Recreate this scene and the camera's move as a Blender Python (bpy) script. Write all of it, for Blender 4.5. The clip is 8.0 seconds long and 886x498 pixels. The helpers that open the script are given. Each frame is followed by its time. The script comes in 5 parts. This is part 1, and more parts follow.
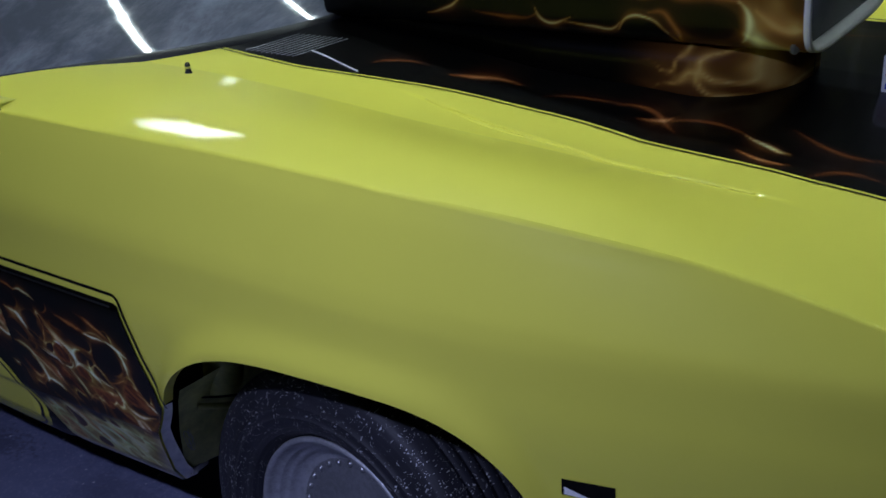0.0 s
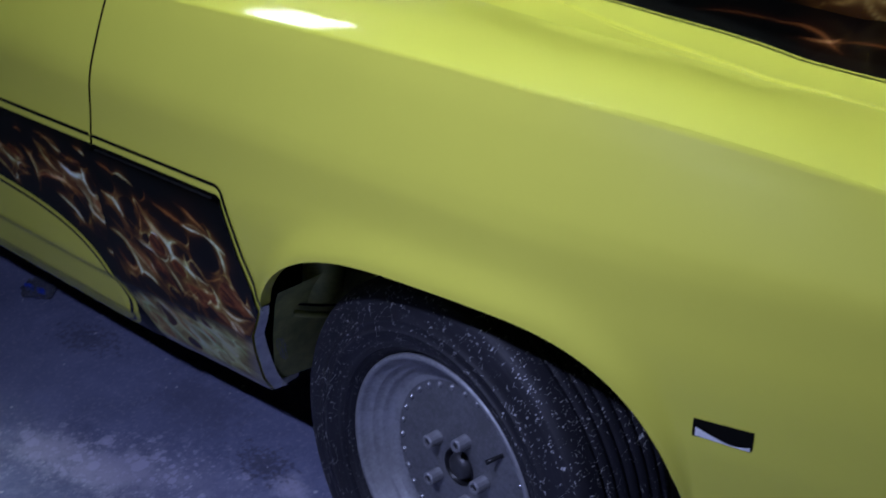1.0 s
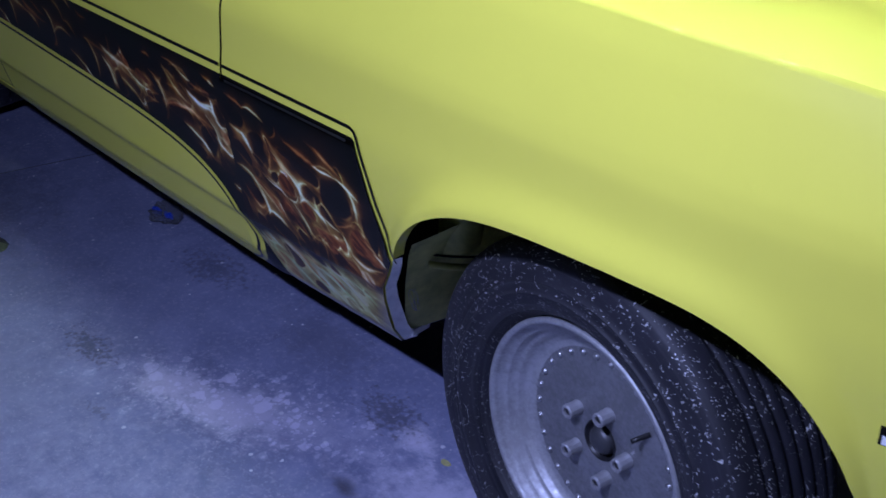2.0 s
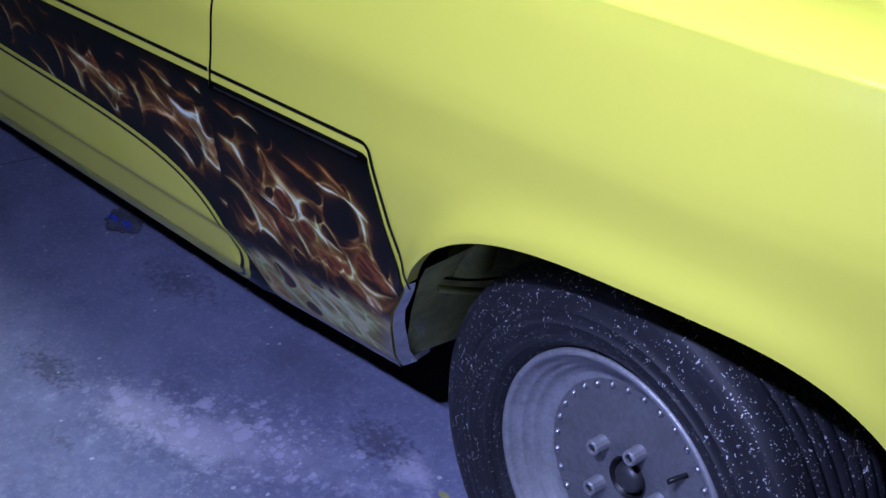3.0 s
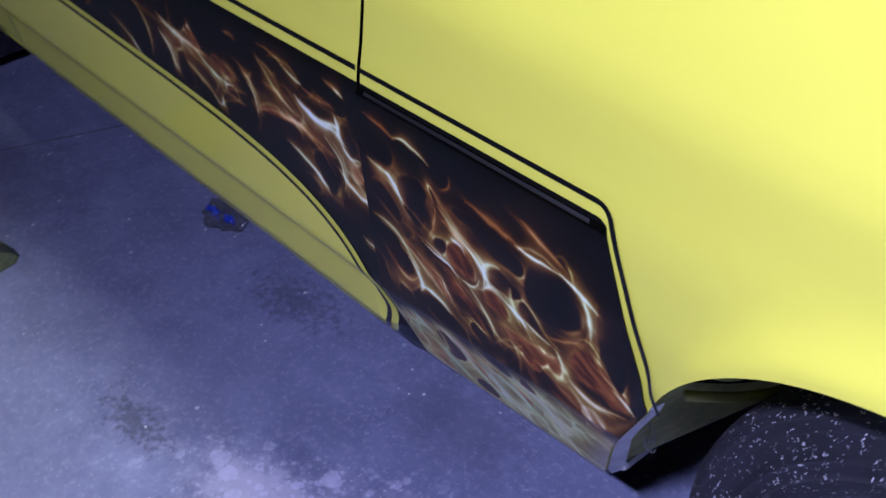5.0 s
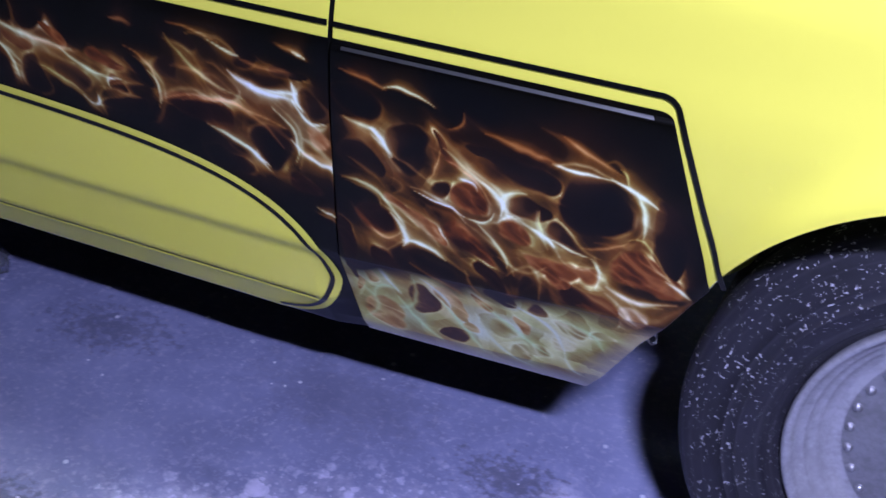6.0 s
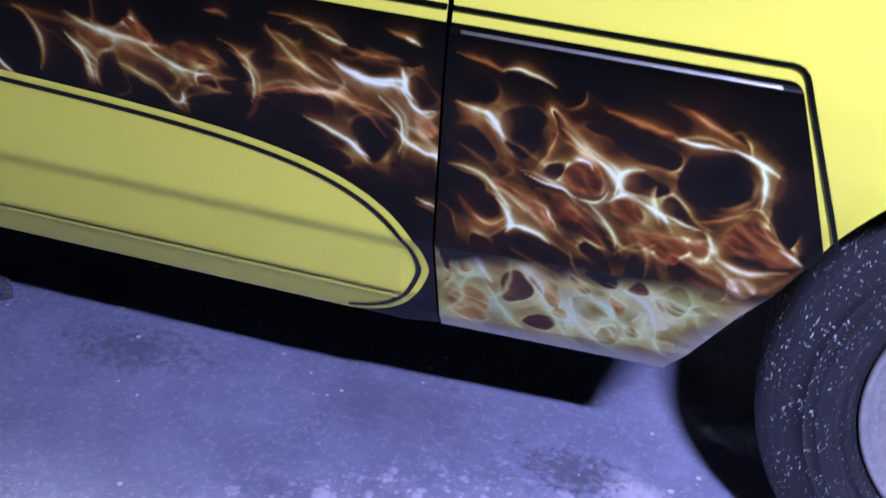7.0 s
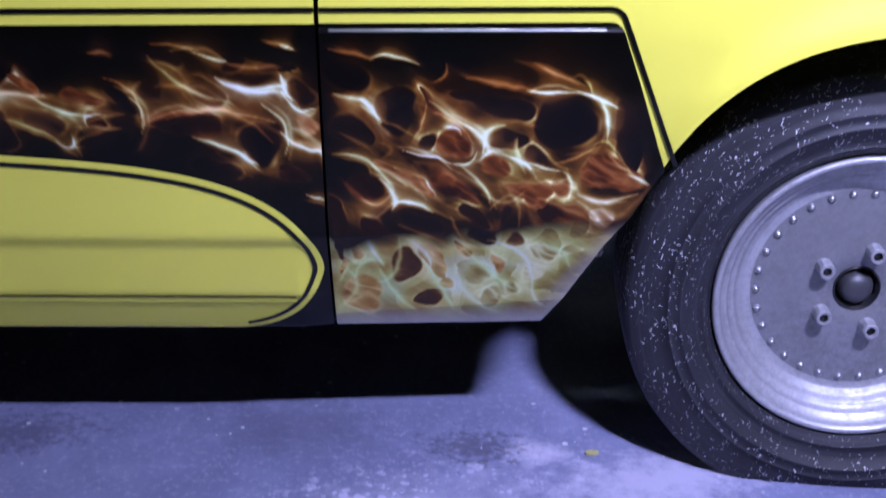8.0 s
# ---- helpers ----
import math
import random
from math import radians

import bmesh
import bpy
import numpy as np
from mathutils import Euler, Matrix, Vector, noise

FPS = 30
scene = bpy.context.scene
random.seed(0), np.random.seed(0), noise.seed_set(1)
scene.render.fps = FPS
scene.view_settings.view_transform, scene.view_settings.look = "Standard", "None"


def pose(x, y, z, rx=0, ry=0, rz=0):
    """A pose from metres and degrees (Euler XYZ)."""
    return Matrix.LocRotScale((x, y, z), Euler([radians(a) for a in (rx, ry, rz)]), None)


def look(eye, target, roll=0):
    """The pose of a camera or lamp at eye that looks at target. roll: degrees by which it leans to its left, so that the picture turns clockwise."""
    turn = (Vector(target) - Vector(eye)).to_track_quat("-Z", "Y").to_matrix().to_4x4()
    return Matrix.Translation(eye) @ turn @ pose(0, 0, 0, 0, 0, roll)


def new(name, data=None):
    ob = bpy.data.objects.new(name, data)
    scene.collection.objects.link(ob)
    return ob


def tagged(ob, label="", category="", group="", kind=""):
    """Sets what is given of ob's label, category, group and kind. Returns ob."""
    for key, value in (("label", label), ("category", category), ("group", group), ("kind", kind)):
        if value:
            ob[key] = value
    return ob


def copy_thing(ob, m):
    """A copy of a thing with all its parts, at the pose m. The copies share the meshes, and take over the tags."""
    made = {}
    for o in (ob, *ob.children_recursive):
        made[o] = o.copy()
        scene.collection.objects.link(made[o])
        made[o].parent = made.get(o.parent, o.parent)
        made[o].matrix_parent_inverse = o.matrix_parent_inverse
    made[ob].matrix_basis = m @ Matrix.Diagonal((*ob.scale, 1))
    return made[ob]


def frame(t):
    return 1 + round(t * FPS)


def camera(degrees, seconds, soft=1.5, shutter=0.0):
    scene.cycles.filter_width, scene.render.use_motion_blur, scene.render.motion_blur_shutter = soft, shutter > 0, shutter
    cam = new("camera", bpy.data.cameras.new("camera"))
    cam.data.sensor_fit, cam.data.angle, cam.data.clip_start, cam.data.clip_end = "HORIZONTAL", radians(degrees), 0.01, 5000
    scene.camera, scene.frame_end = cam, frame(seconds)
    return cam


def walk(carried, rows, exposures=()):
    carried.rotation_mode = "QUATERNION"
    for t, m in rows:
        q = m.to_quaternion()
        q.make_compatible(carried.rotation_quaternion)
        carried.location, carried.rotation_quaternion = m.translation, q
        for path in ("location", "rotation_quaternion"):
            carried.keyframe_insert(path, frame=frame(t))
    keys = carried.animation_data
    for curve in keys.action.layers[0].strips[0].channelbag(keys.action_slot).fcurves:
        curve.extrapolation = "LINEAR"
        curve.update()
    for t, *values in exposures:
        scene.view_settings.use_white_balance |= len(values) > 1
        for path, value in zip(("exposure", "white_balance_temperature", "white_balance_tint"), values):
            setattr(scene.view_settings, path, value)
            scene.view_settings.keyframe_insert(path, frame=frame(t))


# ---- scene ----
cam = camera(40.0, 8.0, soft=1.5, shutter=0.3)
PATH = [
    (0, (1.17, -1.087, 1.666), (0.069, 0.316, 0.76), -4.5),
    (0.5, (1.105, -1.087, 1.612), (-0.024, 0.284, 0.691), -2.9),
    (1, (1.05, -1.053, 1.546), (-0.131, 0.238, 0.577), -1.7),
    (1.5, (1.003, -0.989, 1.525), (-0.237, 0.167, 0.465), -3.1),
    (2, (0.909, -0.952, 1.526), (-0.366, 0.138, 0.437), -3.0),
    (2.2, (0.849, -0.942, 1.532), (-0.421, 0.14, 0.429), -3.1),
    (3.3, (0.65, -0.971, 1.473), (-0.502, 0.238, 0.372), 0.4),
    (3.5, (0.598, -0.942, 1.453), (-0.571, 0.238, 0.338), -0.0),
    (4, (0.429, -0.781, 1.35), (-0.819, 0.268, 0.191), 0.1),
    (4.5, (0.306, -0.667, 1.34), (-0.963, 0.273, 0.114), 2.8),
    (4.7, (0.266, -0.66, 1.354), (-0.996, 0.284, 0.123), 1.2),
    (5.8, (-0.161, -0.929, 1.263), (-0.879, 0.484, 0.044), -0.8),
    (6, (-0.251, -1.019, 1.261), (-0.776, 0.494, 0.063), 4.1),
    (6.5, (-0.396, -1.129, 1.254), (-0.719, 0.486, 0.121), 8.6),
    (7, (-0.52, -1.15, 1.188), (-0.803, 0.485, 0.071), 6.8),
    (7.5, (-0.613, -1.255, 1.131), (-0.599, 0.419, 0.037), 3.9),
    (8, (-0.66, -1.399, 1.073), (-0.562, 0.396, 0.197), 1.7),
]
walk(cam, [(t, look(eye, target, roll)) for t, eye, target, roll in PATH],
     exposures=[(0.0, -0.5, 6300, -3), (0.5, -0.45, 6200, -3), (1.0, -0.15, 6100, -2), (1.5, 0.32, 5800, 2), (2.2, 0.64, 5750, 3), (3.5, 0.83, 6000, 4), (4.5, 1.09, 6300, 9), (6.0, 1.70, 6500, 9), (7.0, 1.97, 6450, 10), (8.0, 1.85, 6550, 10)])

# ---- world and light ----
world = bpy.data.worlds.new("garage_dark")
scene.world = world
world.use_nodes = True
world.node_tree.nodes["Background"].inputs[0].default_value = (0.5, 0.55, 0.62, 1)
world.node_tree.nodes["Background"].inputs[1].default_value = 0.02


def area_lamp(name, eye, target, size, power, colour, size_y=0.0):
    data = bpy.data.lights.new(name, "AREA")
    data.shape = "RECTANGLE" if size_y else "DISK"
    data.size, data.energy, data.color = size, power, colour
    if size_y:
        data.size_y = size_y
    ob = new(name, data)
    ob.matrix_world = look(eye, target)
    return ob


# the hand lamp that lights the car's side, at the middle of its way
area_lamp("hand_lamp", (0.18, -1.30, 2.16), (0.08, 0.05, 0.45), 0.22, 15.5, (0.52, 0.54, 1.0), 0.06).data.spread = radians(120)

# ---- materials ----


def mat(name):
    m = bpy.data.materials.new(name)
    m.use_nodes = True
    n, l = m.node_tree.nodes, m.node_tree.links
    return m, n, l, n["Principled BSDF"]


def setp(b, **kw):
    for k, v in kw.items():
        b.inputs[k.replace("_", " ")].default_value = v


def node(n, kind, **kw):
    a = n.new(kind)
    for k, v in kw.items():
        a.inputs[k.replace("_", " ")].default_value = v
    return a


def ramp(n, stops):
    r = n.new("ShaderNodeValToRGB")
    while len(r.color_ramp.elements) < len(stops):
        r.color_ramp.elements.new(0.5)
    for e, (p, c) in zip(r.color_ramp.elements, stops):
        e.position, e.color = p, (*c, 1) if len(c) == 3 else c
    return r


def coords(n, l, scale=(1, 1, 1)):
    c = n.new("ShaderNodeTexCoord")
    m = n.new("ShaderNodeMapping")
    m.inputs["Scale"].default_value = scale
    l.new(c.outputs["Object"], m.inputs["Vector"])
    return m.outputs["Vector"]


def bump(n, l, b, height, strength, distance, slot="Normal"):
    k = n.new("ShaderNodeBump")
    k.inputs["Strength"].default_value, k.inputs["Distance"].default_value = strength, distance
    l.new(height, k.inputs["Height"])
    l.new(k.outputs["Normal"], b.inputs[slot])


def gloss_paint(name, colour, rough=0.4, attribute="", coat=1.0, haze=0.018, index=1.42):
    m, n, l, b = mat(name)
    setp(b, Base_Color=(*colour, 1), Roughness=rough, Specular_IOR_Level=0.08, Coat_Weight=coat, Coat_Roughness=haze, Coat_IOR=index)
    v = coords(n, l)
    big = node(n, "ShaderNodeTexNoise", Scale=3.0, Detail=3.0)
    l.new(v, big.inputs["Vector"])
    if attribute:
        a = n.new("ShaderNodeAttribute")
        a.attribute_name = attribute
        l.new(a.outputs["Color"], b.inputs["Base Color"])
    else:
        mix = n.new("ShaderNodeMix")
        mix.data_type = "RGBA"
        mix.inputs[6].default_value = (*[c * 0.93 for c in colour], 1)
        mix.inputs[7].default_value = (*[min(1, c * 1.05) for c in colour], 1)
        l.new(big.outputs["Fac"], mix.inputs[0])
        l.new(mix.outputs[2], b.inputs["Base Color"])
    peel = node(n, "ShaderNodeTexNoise", Scale=260.0, Detail=2.0)
    l.new(v, peel.inputs["Vector"])
    bump(n, l, b, peel.outputs["Fac"], 0.05, 0.001, "Coat Normal")
    return m


def plain(name, colour, rough=0.5, metal=0.0, scale=40.0, var=0.25, bumpy=0.2):
    m, n, l, b = mat(name)
    setp(b, Roughness=rough, Metallic=metal)
    v = coords(n, l)
    t = node(n, "ShaderNodeTexNoise", Scale=scale, Detail=6.0, Roughness=0.65)
    l.new(v, t.inputs["Vector"])
    r = ramp(n, [(0.25, [c * (1 - var) for c in colour]), (0.75, [min(1, c * (1 + var)) for c in colour])])
    l.new(t.outputs["Fac"], r.inputs["Fac"])
    l.new(r.outputs["Color"], b.inputs["Base Color"])
    if bumpy:
        bump(n, l, b, t.outputs["Fac"], bumpy, 0.002)
    return m




def math_node(n, l, op, a, b=None, clamp=False):
    k = n.new("ShaderNodeMath")
    k.operation, k.use_clamp = op, clamp
    for q, w in ((0, a), (1, b)):
        if w is None:
            continue
        if isinstance(w, (int, float)):
            k.inputs[q].default_value = w
        else:
            l.new(w, k.inputs[q])
    return k.outputs[0]


def blend(n, l, fac, a, b):
    k = n.new("ShaderNodeMix")
    k.data_type = "RGBA"
    for q, w in ((0, fac), (6, a), (7, b)):
        if isinstance(w, (int, float)):
            k.inputs[q].default_value = w
        elif isinstance(w, tuple):
            k.inputs[q].default_value = (*w, 1)
        else:
            l.new(w, k.inputs[q])
    return k.outputs[2]


def noise_tex(n, l, v, scale, detail=4.0, rough=0.6, distort=0.0):
    t = node(n, "ShaderNodeTexNoise", Scale=scale, Detail=detail, Roughness=rough, Distortion=distort)
    l.new(v, t.inputs["Vector"])
    return t.outputs["Fac"]


def band(n, l, x, lo, hi):
    k = n.new("ShaderNodeMapRange")
    k.interpolation_type = "SMOOTHSTEP"
    k.inputs["From Min"].default_value, k.inputs["From Max"].default_value = lo, hi
    l.new(x, k.inputs["Value"])
    return k.outputs["Result"]


def spot(n, l, centre, size, ragged, edge=0.8):
    """A stain: 1 inside an oval on the floor, with a ragged rim."""
    c = n.new("ShaderNodeTexCoord")
    m = n.new("ShaderNodeMapping")
    m.vector_type = "TEXTURE"
    m.inputs["Location"].default_value = (*centre[:2], 0)
    m.inputs["Rotation"].default_value = (0, 0, radians(centre[2]))
    m.inputs["Scale"].default_value = (*size, 1)
    l.new(c.outputs["Object"], m.inputs["Vector"])
    d = n.new("ShaderNodeVectorMath")
    d.operation = "LENGTH"
    l.new(m.outputs["Vector"], d.inputs[0])
    e = math_node(n, l, "ADD", d.outputs["Value"], ragged)
    k = band(n, l, e, 1.0 - edge, 1.0 + edge)
    return math_node(n, l, "SUBTRACT", 1.0, k)


def concrete():
    m, n, l, b = mat("stained_concrete")
    v = coords(n, l)
    big = noise_tex(n, l, v, 2.2, 5.0, 0.6)
    mid_ = noise_tex(n, l, v, 11.0, 6.0, 0.65, 0.4)
    fine = noise_tex(n, l, v, 90.0, 5.0, 0.7)
    rag = math_node(n, l, "MULTIPLY", math_node(n, l, "SUBTRACT", noise_tex(n, l, v, 26.0, 5.0, 0.7), 0.5), 3.2)
    rag2 = math_node(n, l, "MULTIPLY", math_node(n, l, "SUBTRACT", noise_tex(n, l, v, 70.0, 3.0, 0.6), 0.5), 6.5)
    c = ramp(n, [(0.28, (0.118, 0.128, 0.205)), (0.5, (0.188, 0.203, 0.325)), (0.72, (0.278, 0.296, 0.455))])
    l.new(math_node(n, l, "ADD", math_node(n, l, "MULTIPLY", big, 0.5), math_node(n, l, "MULTIPLY", mid_, 0.5)), c.inputs["Fac"])
    col = c.outputs["Color"]
    col = blend(n, l, math_node(n, l, "MULTIPLY", band(n, l, fine, 0.50, 0.70), 0.55), col, (0.40, 0.39, 0.50))
    # pale worn patches
    for centre, size, w in (((-0.72, -0.065, 22), (0.24, 0.06), 0.45), ((-0.255, 0.035, 15), (0.15, 0.055), 0.9), ((-0.90, -0.14, 10), (0.07, 0.04), 0.8),
                            ((-0.427, 0.106, 0), (0.038, 0.026), 0.95), ((-0.74, -0.09, 30), (0.10, 0.05), 0.8), ((-0.25, -0.45, 0), (0.5, 0.2), 0.3), ((-1.3, -0.5, 0), (0.5, 0.3), 0.2)):
        col = blend(n, l, math_node(n, l, "MULTIPLY", spot(n, l, centre, size, rag), w), col, (0.50, 0.485, 0.62))
    # flecks where the surface is worn through
    worn = spot(n, l, (-0.73, -0.06, 22), (0.28, 0.08), rag)
    for sc, cut, size, w in ((26.0, 0.45, 1.0, 0.8), (60.0, 0.42, 1.0, 0.75), (130.0, 0.45, 1.0, 0.6)):
        bend = node(n, "ShaderNodeTexNoise", Scale=sc * 0.8, Detail=3.0)
        l.new(v, bend.inputs["Vector"])
        wv = n.new("ShaderNodeVectorMath")
        wv.operation = "MULTIPLY_ADD"
        wv.inputs[1].default_value = (0.9 / sc, 0.9 / sc, 0)
        l.new(bend.outputs["Color"], wv.inputs[0])
        l.new(v, wv.inputs[2])
        vo = node(n, "ShaderNodeTexVoronoi", Scale=sc)
        l.new(wv.outputs[0], vo.inputs["Vector"])
        se = n.new("ShaderNodeSeparateColor")
        l.new(vo.outputs["Color"], se.inputs[0])
        edge_ = math_node(n, l, "SUBTRACT", math_node(n, l, "MULTIPLY", math_node(n, l, "SUBTRACT", se.outputs[0], cut), size), vo.outputs["Distance"])
        col = blend(n, l, math_node(n, l, "MULTIPLY", math_node(n, l, "MULTIPLY", band(n, l, edge_, -0.03, 0.06), worn), w), col, (0.60, 0.58, 0.74))
    thin = band(n, l, noise_tex(n, l, v, 7.0, 3.0), 0.50, 0.62)
    grit = band(n, l, noise_tex(n, l, v, 120.0, 3.0, 0.6), 0.60, 0.66)
    col = blend(n, l, math_node(n, l, "MULTIPLY", math_node(n, l, "MULTIPLY", thin, grit), 0.4), col, (0.55, 0.54, 0.66))
    # dark, speckled stains
    for centre, size, r, w in (((-1.19, 0.16, 10), (0.070, 0.034), rag2, 0.45), ((-1.131, -0.19, 0), (0.055, 0.022), rag2, 0.6), ((-0.80, 0.17, 0), (0.11, 0.06), rag, 0.35),
                               ((-0.521, 0.118, 0), (0.05, 0.03), rag2, 0.6), ((-0.93, -0.28, 0), (0.03, 0.008), rag2, 0.4), ((-0.43, -0.07, 0), (0.022, 0.014), rag, 0.8), ((-2.0, -0.15, 0), (0.35, 0.2), rag, 0.4)):
        col = blend(n, l, math_node(n, l, "MULTIPLY", spot(n, l, centre, size, r), w), col, (0.055, 0.053, 0.068))
    # specks of spilt paint
    vor = node(n, "ShaderNodeTexVoronoi", Scale=55.0)
    l.new(v, vor.inputs["Vector"])
    sep = n.new("ShaderNodeSeparateColor")
    l.new(vor.outputs["Color"], sep.inputs[0])
    dots = math_node(n, l, "LESS_THAN", vor.outputs["Distance"], math_node(n, l, "MULTIPLY", math_node(n, l, "SUBTRACT", sep.outputs[0], 0.80), 1.3))
    where = band(n, l, noise_tex(n, l, v, 4.0, 2.0), 0.42, 0.6)
    col = blend(n, l, math_node(n, l, "MULTIPLY", dots, where), col, (0.62, 0.62, 0.68))
    l.new(col, b.inputs["Base Color"])
    r = math_node(n, l, "ADD", 0.45, math_node(n, l, "MULTIPLY", mid_, 0.35))
    l.new(r, b.inputs["Roughness"])
    bump(n, l, b, math_node(n, l, "ADD", fine, math_node(n, l, "MULTIPLY", mid_, 2.0)), 0.25, 0.003)
    return m


def rubber():
    m, n, l, b = mat("scuffed_rubber")
    v = coords(n, l)
    col = ramp(n, [(0.3, (0.006, 0.006, 0.009)), (0.75, (0.017, 0.017, 0.025))])
    l.new(noise_tex(n, l, v, 18.0, 6.0, 0.7), col.inputs["Fac"])
    out = col.outputs["Color"]
    # rings of dust and scuffs round the axle
    rad = n.new("ShaderNodeVectorMath")
    rad.operation = "LENGTH"
    flat = n.new("ShaderNodeVectorMath")
    flat.operation = "MULTIPLY"
    flat.inputs[1].default_value = (1, 0, 1)
    c = n.new("ShaderNodeTexCoord")
    l.new(c.outputs["Object"], flat.inputs[0])
    l.new(flat.outputs[0], rad.inputs[0])
    ring = node(n, "ShaderNodeTexNoise", Scale=160.0, Detail=2.0)
    ring.noise_dimensions = "1D"
    l.new(rad.outputs["Value"], ring.inputs["W"])
    out = blend(n, l, math_node(n, l, "MULTIPLY", band(n, l, ring.outputs["Fac"], 0.52, 0.7), math_node(n, l, "MULTIPLY", noise_tex(n, l, v, 5.0), 0.22)), out, (0.10, 0.097, 0.11))
    patch = band(n, l, noise_tex(n, l, v, 14.0, 5.0, 0.7), 0.40, 0.52)
    patch = math_node(n, l, "MULTIPLY", patch, math_node(n, l, "ADD", 0.35, math_node(n, l, "MULTIPLY", band(n, l, rad.outputs["Value"], 0.235, 0.275), 0.65)))
    for sc, cut, size in ((90.0, 0.86, 1.1), (150.0, 0.72, 0.9), (300.0, 0.50, 0.75)):
        mp = n.new("ShaderNodeMapping")
        mp.inputs["Scale"].default_value = (1, 1, 0.38)
        mp.inputs["Rotation"].default_value = (0, radians(25), 0)
        warp = node(n, "ShaderNodeTexNoise", Scale=60.0, Detail=3.0)
        l.new(c.outputs["Object"], warp.inputs["Vector"])
        wv = n.new("ShaderNodeVectorMath")
        wv.operation = "MULTIPLY_ADD"
        wv.inputs[1].default_value = (0.035, 0.035, 0.035)
        l.new(warp.outputs["Color"], wv.inputs[0])
        l.new(c.outputs["Object"], wv.inputs[2])
        l.new(wv.outputs[0], mp.inputs["Vector"])
        vor = node(n, "ShaderNodeTexVoronoi", Scale=sc, Randomness=1.0)
        l.new(mp.outputs["Vector"], vor.inputs["Vector"])
        sep = n.new("ShaderNodeSeparateColor")
        l.new(vor.outputs["Color"], sep.inputs[0])
        d = math_node(n, l, "LESS_THAN", vor.outputs["Distance"], math_node(n, l, "MULTIPLY", math_node(n, l, "SUBTRACT", sep.outputs[0], cut), size))
        out = blend(n, l, math_node(n, l, "MULTIPLY", d, patch), out, (0.62, 0.62, 0.64))
    l.new(out, b.inputs["Base Color"])
    setp(b, Roughness=0.62)
    bump(n, l, b, noise_tex(n, l, v, 300.0, 3.0), 0.3, 0.001)
    return m


def dusty_metal(name, colour, rough, metal, dust):
    m, n, l, b = mat(name)
    v = coords(n, l)
    t = noise_tex(n, l, v, 14.0, 6.0, 0.7)
    fine = noise_tex(n, l, v, 130.0, 4.0, 0.7)
    f = math_node(n, l, "MULTIPLY", band(n, l, math_node(n, l, "ADD", math_node(n, l, "MULTIPLY", t, 0.6), math_node(n, l, "MULTIPLY", fine, 0.4)), 0.38, 0.62), dust)
    l.new(blend(n, l, f, colour, tuple(c * 0.55 for c in colour)), b.inputs["Base Color"])
    setp(b, Metallic=metal)
    l.new(math_node(n, l, "ADD", rough, math_node(n, l, "MULTIPLY", f, 0.35)), b.inputs["Roughness"])
    bump(n, l, b, fine, 0.12, 0.001)
    return m


YELLOW = gloss_paint("yellow_paint", (0.79, 0.75, 0.10), 0.4, "", 0.65)
BLACK = gloss_paint("black_paint", (0.003, 0.003, 0.003), 0.3, "", 0.5)
MURAL = gloss_paint("flame_mural", (0.5, 0.2, 0.1), 0.35, "paint", 0.28, 0.05)
# coat with a raised index, for the added highlight strip
HIGHLIGHT = gloss_paint("highlight_coat", (0.003, 0.003, 0.003), 0.3, "", 1.0, 0.36, 2.4)
SCOOP_PAINT = gloss_paint("scoop_paint", (0.5, 0.2, 0.1), 0.45, "paint", 0.12)
CONCRETE = concrete()
RUBBER = rubber()
ALUMINIUM = dusty_metal("aluminium", (0.46, 0.46, 0.48), 0.42, 0.6, 0.6)
DISC = dusty_metal("wheel_disc", (0.30, 0.30, 0.315), 0.42, 0.7, 0.6)
STEEL = dusty_metal("steel", (0.45, 0.45, 0.47), 0.3, 0.9, 0.5)
HUB = dusty_metal("greasy_hub", (0.085, 0.085, 0.092), 0.45, 0.6, 0.25)
NUT = dusty_metal("nut_steel", (0.40, 0.40, 0.42), 0.36, 0.4, 0.5)
DARK = plain("dark_underside", (0.010, 0.010, 0.010), 0.8)
SEAM = plain("dark_seam", (0.006, 0.006, 0.005), 0.7, bumpy=0)
for dull in (SEAM, DARK):
    setp(dull.node_tree.nodes["Principled BSDF"], Specular_IOR_Level=0.06)
OLIVE = plain("overspray", (0.42, 0.43, 0.14), 0.55, 0, 20, 0.45)
PRIMER = plain("bare_edge", (0.80, 0.80, 0.84), 0.45, 0, 30, 0.25)
WALL = plain("garage_wall", (0.042, 0.044, 0.05), 0.8, 0, 4.0, 0.3)
JOINT = plain("joint_grit", (0.11, 0.112, 0.14), 0.8, 0, 60, 0.5)
GREY_PANEL = plain("grey_panel", (0.16, 0.16, 0.19), 0.5, 0, 12, 0.2)
# grey that paints in the reflections along the dark louvres
LOUVRE_GLINT = plain("louvre_glint", (0.22, 0.22, 0.24), 0.3, 0.3, 60, 0.3, 0)
CHROME, cn, cl, cb = mat("chrome")
setp(cb, Base_Color=(0.6, 0.6, 0.62, 1), Roughness=0.12, Metallic=1.0)
TUBE, tn, tl, tb = mat("tube_light")
setp(tb, Emission_Color=(0.86, 0.93, 1.0, 1), Emission_Strength=140.0)
WHITE = plain("white_enamel", (0.75, 0.75, 0.74), 0.4, 0, 15, 0.08)
TRIM = plain("black_trim", (0.012, 0.012, 0.013), 0.4, bumpy=0.1)


